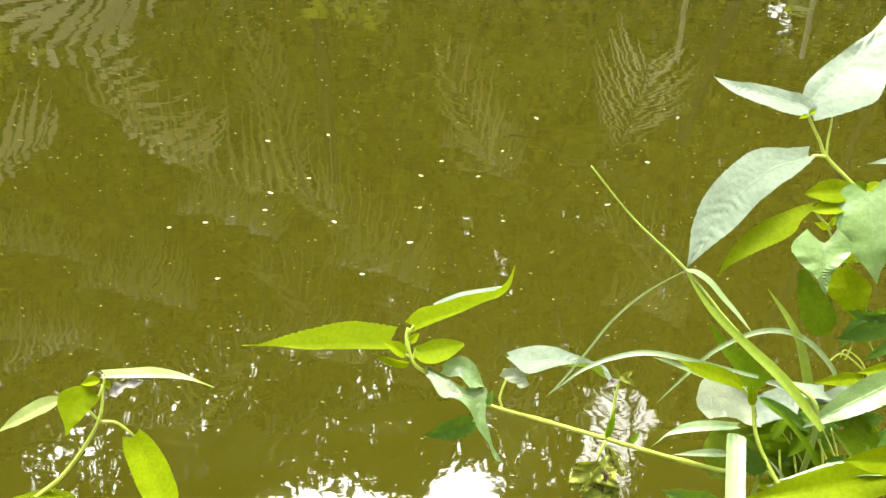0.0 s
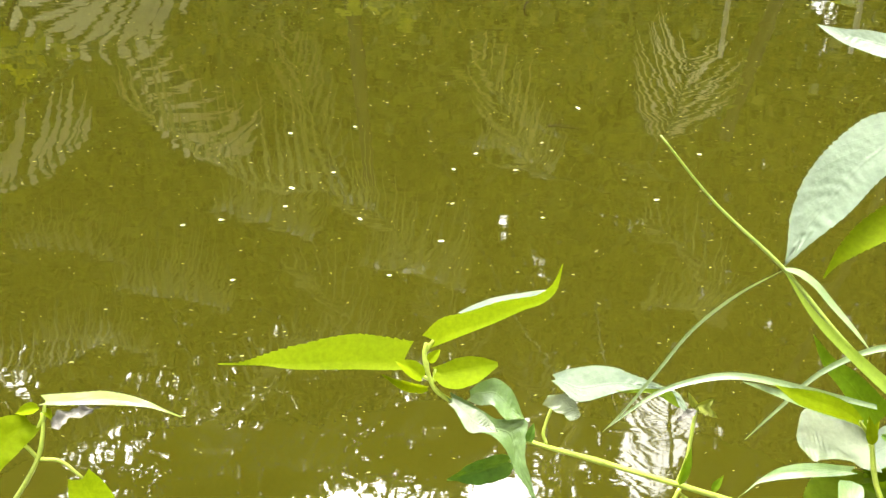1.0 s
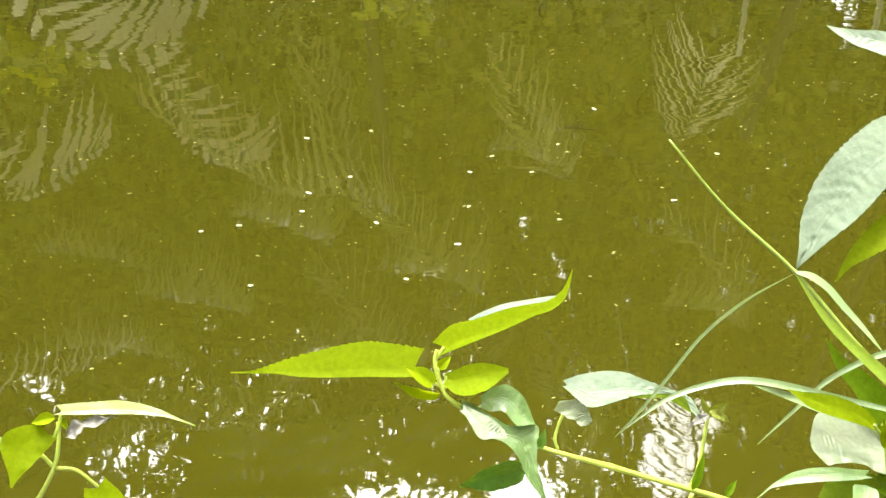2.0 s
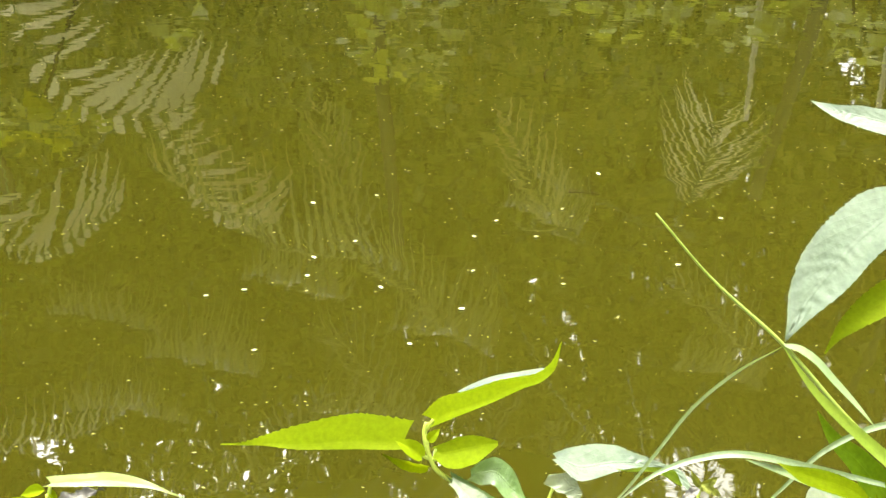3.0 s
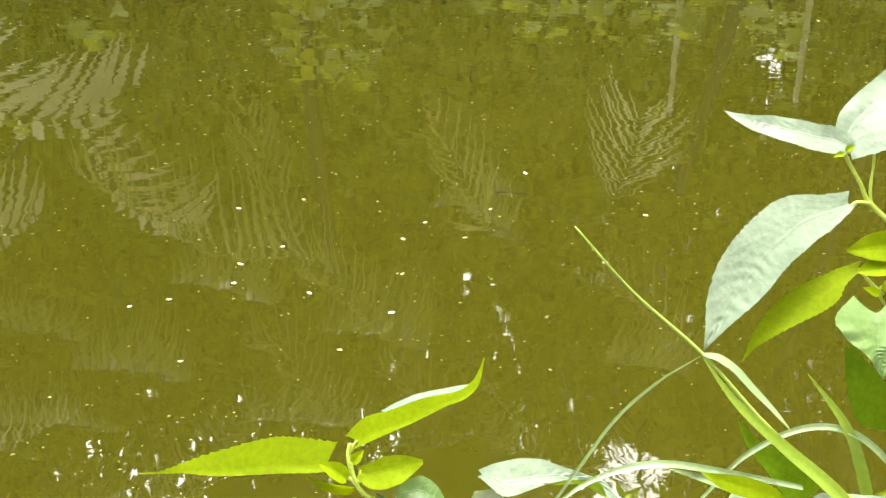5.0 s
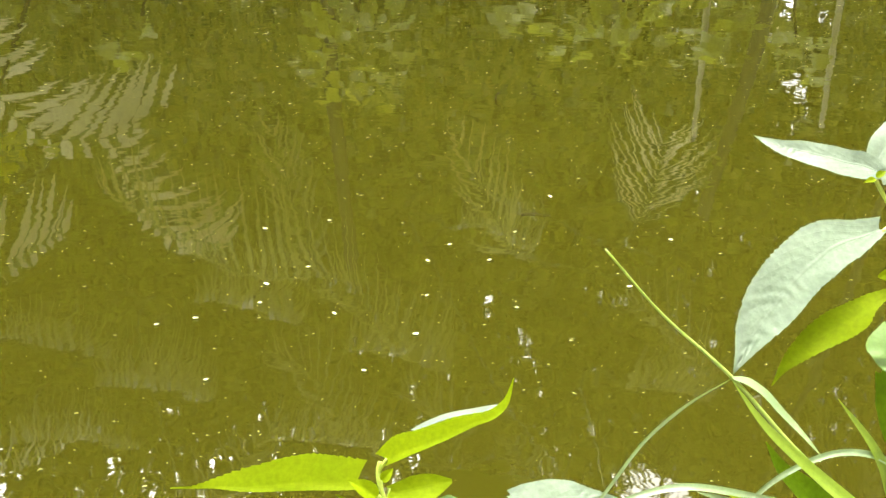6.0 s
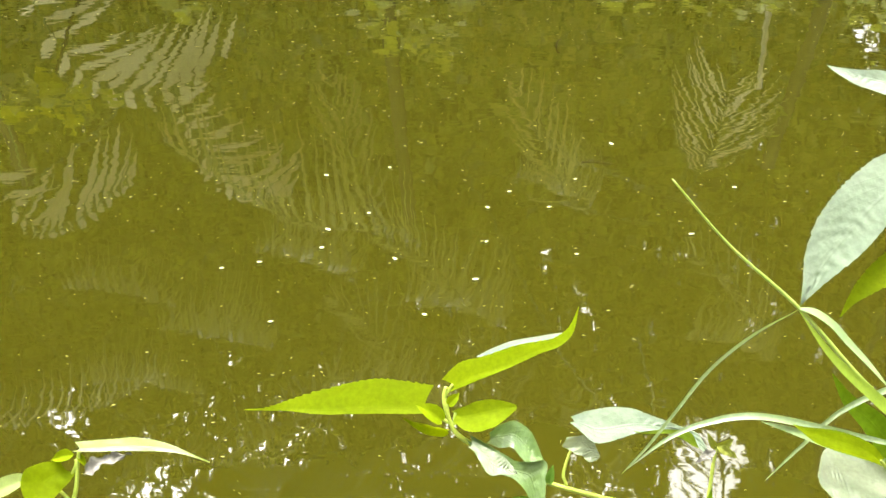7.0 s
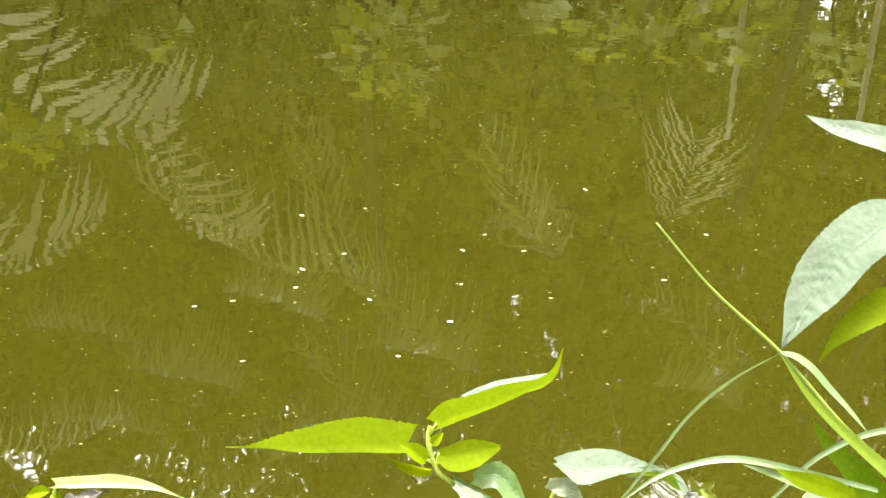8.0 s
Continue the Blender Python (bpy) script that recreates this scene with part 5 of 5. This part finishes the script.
leaf(herb, (0.398, 0.440, 0.695), (0.424, 0.446, 0.705), (-0.496, -0.458, 0.738), 0.0161, YOUNG, bend=0.06, fold=0.3, shape="ellip", seed=95)
leaf(herb, (0.376, 0.470, 0.768), (0.386, 0.482, 0.788), (-0.471, -0.627, 0.621), 0.0127, MID, bend=0.06, fold=0.3, shape="lance", seed=96)
leaf(herb, (0.394, 0.455, 0.770), (0.379, 0.465, 0.786), (-0.372, -0.391, 0.842), 0.0130, LIME, bend=0.06, fold=0.3, shape="ellip", seed=97)
leaf(herb, (0.427, 0.459, 0.723), (0.454, 0.461, 0.726), (-0.520, -0.173, 0.836), 0.0140, LIME, bend=0.06, fold=0.3, shape="lance", seed=98)
leaf(herb, (0.355, 0.447, 0.689), (0.320, 0.448, 0.690), (-0.373, -0.458, 0.807), 0.0130, YOUNG, bend=0.06, fold=0.3, shape="ellip", seed=99)
leaf(herb, (0.338, 0.448, 0.720), (0.369, 0.451, 0.725), (-0.468, -0.233, 0.852), 0.0133, DARK, bend=0.06, fold=0.3, shape="ellip", seed=100)
leaf(herb, (0.373, 0.445, 0.726), (0.373, 0.463, 0.754), (0.098, -0.708, 0.699), 0.0164, YOUNG, bend=0.06, fold=0.3, shape="ellip", seed=101)
leaf(herb, (0.324, 0.445, 0.760), (0.339, 0.457, 0.778), (-0.582, -0.451, 0.677), 0.0119, MID, bend=0.06, fold=0.3, shape="ellip", seed=102)
leaf(herb, (0.441, 0.437, 0.692), (0.429, 0.447, 0.707), (-0.458, -0.591, 0.664), 0.0123, MID, bend=0.06, fold=0.3, shape="ovate", seed=103)
leaf(herb, (0.444, 0.465, 0.713), (0.466, 0.472, 0.725), (-0.323, -0.806, 0.497), 0.0147, BLADE_PALE, bend=0.06, fold=0.3, shape="lance", seed=104)
leaf(herb, (0.352, 0.484, 0.753), (0.319, 0.494, 0.770), (-0.137, -0.363, 0.922), 0.0162, MID, bend=0.06, fold=0.3, shape="ovate", seed=105)
leaf(herb, (0.333, 0.471, 0.719), (0.329, 0.485, 0.740), (-0.462, -0.331, 0.823), 0.0163, LIME, bend=0.06, fold=0.3, shape="lance", seed=106)
leaf(herb, (0.367, 0.440, 0.695), (0.393, 0.443, 0.699), (-0.380, -0.763, 0.524), 0.0097, MID, bend=0.06, fold=0.3, shape="ovate", seed=107)
leaf(herb, (0.415, 0.455, 0.695), (0.395, 0.463, 0.708), (-0.470, -0.422, 0.775), 0.0109, YOUNG, bend=0.06, fold=0.3, shape="ellip", seed=108)
leaf(herb, (0.380, 0.435, 0.730), (0.403, 0.442, 0.740), (-0.370, -0.726, 0.580), 0.0146, DARK, bend=0.06, fold=0.3, shape="lance", seed=109)
leaf(herb, (0.389, 0.452, 0.722), (0.372, 0.462, 0.738), (-0.031, -0.391, 0.920), 0.0139, MID, bend=0.06, fold=0.3, shape="ellip", seed=110)
leaf(herb, (0.338, 0.446, 0.754), (0.299, 0.449, 0.758), (-0.396, -0.745, 0.537), 0.0161, MID, bend=0.06, fold=0.3, shape="ovate", seed=111)
leaf(herb, (0.397, 0.454, 0.689), (0.400, 0.471, 0.715), (-0.584, -0.520, 0.624), 0.0191, BLADE_PALE, bend=0.06, fold=0.3, shape="ovate", seed=112)
leaf(herb, (0.322, 0.443, 0.720), (0.350, 0.452, 0.734), (-0.271, -0.794, 0.544), 0.0164, MID, bend=0.06, fold=0.3, shape="ellip", seed=113)
leaf(herb, (0.348, 0.459, 0.756), (0.377, 0.471, 0.775), (-0.571, -0.401, 0.717), 0.0174, DARK, bend=0.06, fold=0.3, shape="ellip", seed=114)
leaf(herb, (0.353, 0.447, 0.684), (0.376, 0.454, 0.694), (-0.277, -0.799, 0.534), 0.0103, BLADE_PALE, bend=0.06, fold=0.3, shape="ellip", seed=115)
leaf(herb, (0.431, 0.455, 0.762), (0.414, 0.462, 0.774), (-0.749, -0.628, 0.211), 0.0094, MID, bend=0.06, fold=0.3, shape="ovate", seed=116)
leaf(herb, (0.393, 0.456, 0.708), (0.360, 0.456, 0.709), (-0.378, -0.613, 0.693), 0.0173, YOUNG, bend=0.06, fold=0.3, shape="ovate", seed=117)
leaf(herb, (0.390, 0.480, 0.758), (0.382, 0.489, 0.773), (-0.521, -0.370, 0.769), 0.0134, YOUNG, bend=0.06, fold=0.3, shape="lance", seed=118)
leaf(herb, (0.441, 0.460, 0.707), (0.464, 0.461, 0.709), (-0.490, -0.432, 0.757), 0.0098, BLADE_PALE, bend=0.06, fold=0.3, shape="ovate", seed=119)
leaf(herb, (0.328, 0.464, 0.749), (0.308, 0.467, 0.753), (-0.333, -0.562, 0.758), 0.0112, MID, bend=0.06, fold=0.3, shape="lance", seed=120)
leaf(herb, (0.404, 0.447, 0.699), (0.414, 0.461, 0.720), (-0.321, -0.684, 0.655), 0.0124, YOUNG, bend=0.06, fold=0.3, shape="ovate", seed=121)
stem(herb, [(0.359, 0.415, 0.700), (0.360, 0.435, 0.732), (0.338, 0.463, 0.756)], 0.0016, 0.0009)
stem(herb, [(0.400, 0.415, 0.700), (0.394, 0.435, 0.732), (0.381, 0.463, 0.757)], 0.0016, 0.0009)
stem(herb, [(0.343, 0.414, 0.699), (0.337, 0.435, 0.731), (0.338, 0.463, 0.756)], 0.0016, 0.0009)
stem(herb, [(0.378, 0.415, 0.700), (0.384, 0.435, 0.732), (0.371, 0.463, 0.756)], 0.0016, 0.0009)
stem(herb, [(0.360, 0.415, 0.700), (0.352, 0.435, 0.732), (0.349, 0.463, 0.756)], 0.0016, 0.0009)
stem(herb, [(0.404, 0.415, 0.700), (0.396, 0.436, 0.732), (0.390, 0.463, 0.757)], 0.0016, 0.0009)
stem(herb, [(0.373, 0.415, 0.700), (0.379, 0.435, 0.732), (0.376, 0.463, 0.757)], 0.0016, 0.0009)
leaf(shrub, (0.411, 0.588, 0.951), (0.426, 0.593, 0.958), (-0.451, -0.313, 0.836), 0.0116, YOUNG, fold=0.3, shape="ovate", seed=122)
leaf(shrub, (0.410, 0.590, 0.953), (0.397, 0.593, 0.958), (-0.312, -0.642, 0.700), 0.0085, MID, fold=0.3, shape="ovate", seed=123)
leaf(shrub, (0.367, 0.556, 0.928), (0.354, 0.559, 0.933), (-0.281, -0.619, 0.734), 0.0073, YOUNG, fold=0.4, shape="lance", seed=124)
leaf(shrub, (0.371, 0.557, 0.930), (0.375, 0.563, 0.939), (-0.538, -0.338, 0.773), 0.0062, YOUNG, fold=0.4, shape="lance", seed=125)
leaf(shrub, (0.409, 0.561, 0.909), (0.434, 0.550, 0.891), (-0.366, -0.696, 0.617), 0.0317, YOUNG, fold=0.2, shape="ovate", seed=126)
leaf(mid_vine, (0.192, 0.450, 0.746), (0.200, 0.457, 0.756), (-0.389, -0.566, 0.726), 0.0063, MID, fold=0.4, shape="lance", seed=127)
leaf(mid_vine, (0.053, 0.466, 0.779), (0.056, 0.473, 0.791), (-0.277, -0.671, 0.687), 0.0073, DARK, fold=0.4, shape="ovate", seed=128)
leaf(mid_vine, (-0.022, 0.497, 0.828), (-0.014, 0.502, 0.835), (-0.156, -0.676, 0.720), 0.0084, YOUNG, fold=0.4, shape="ovate", seed=129)
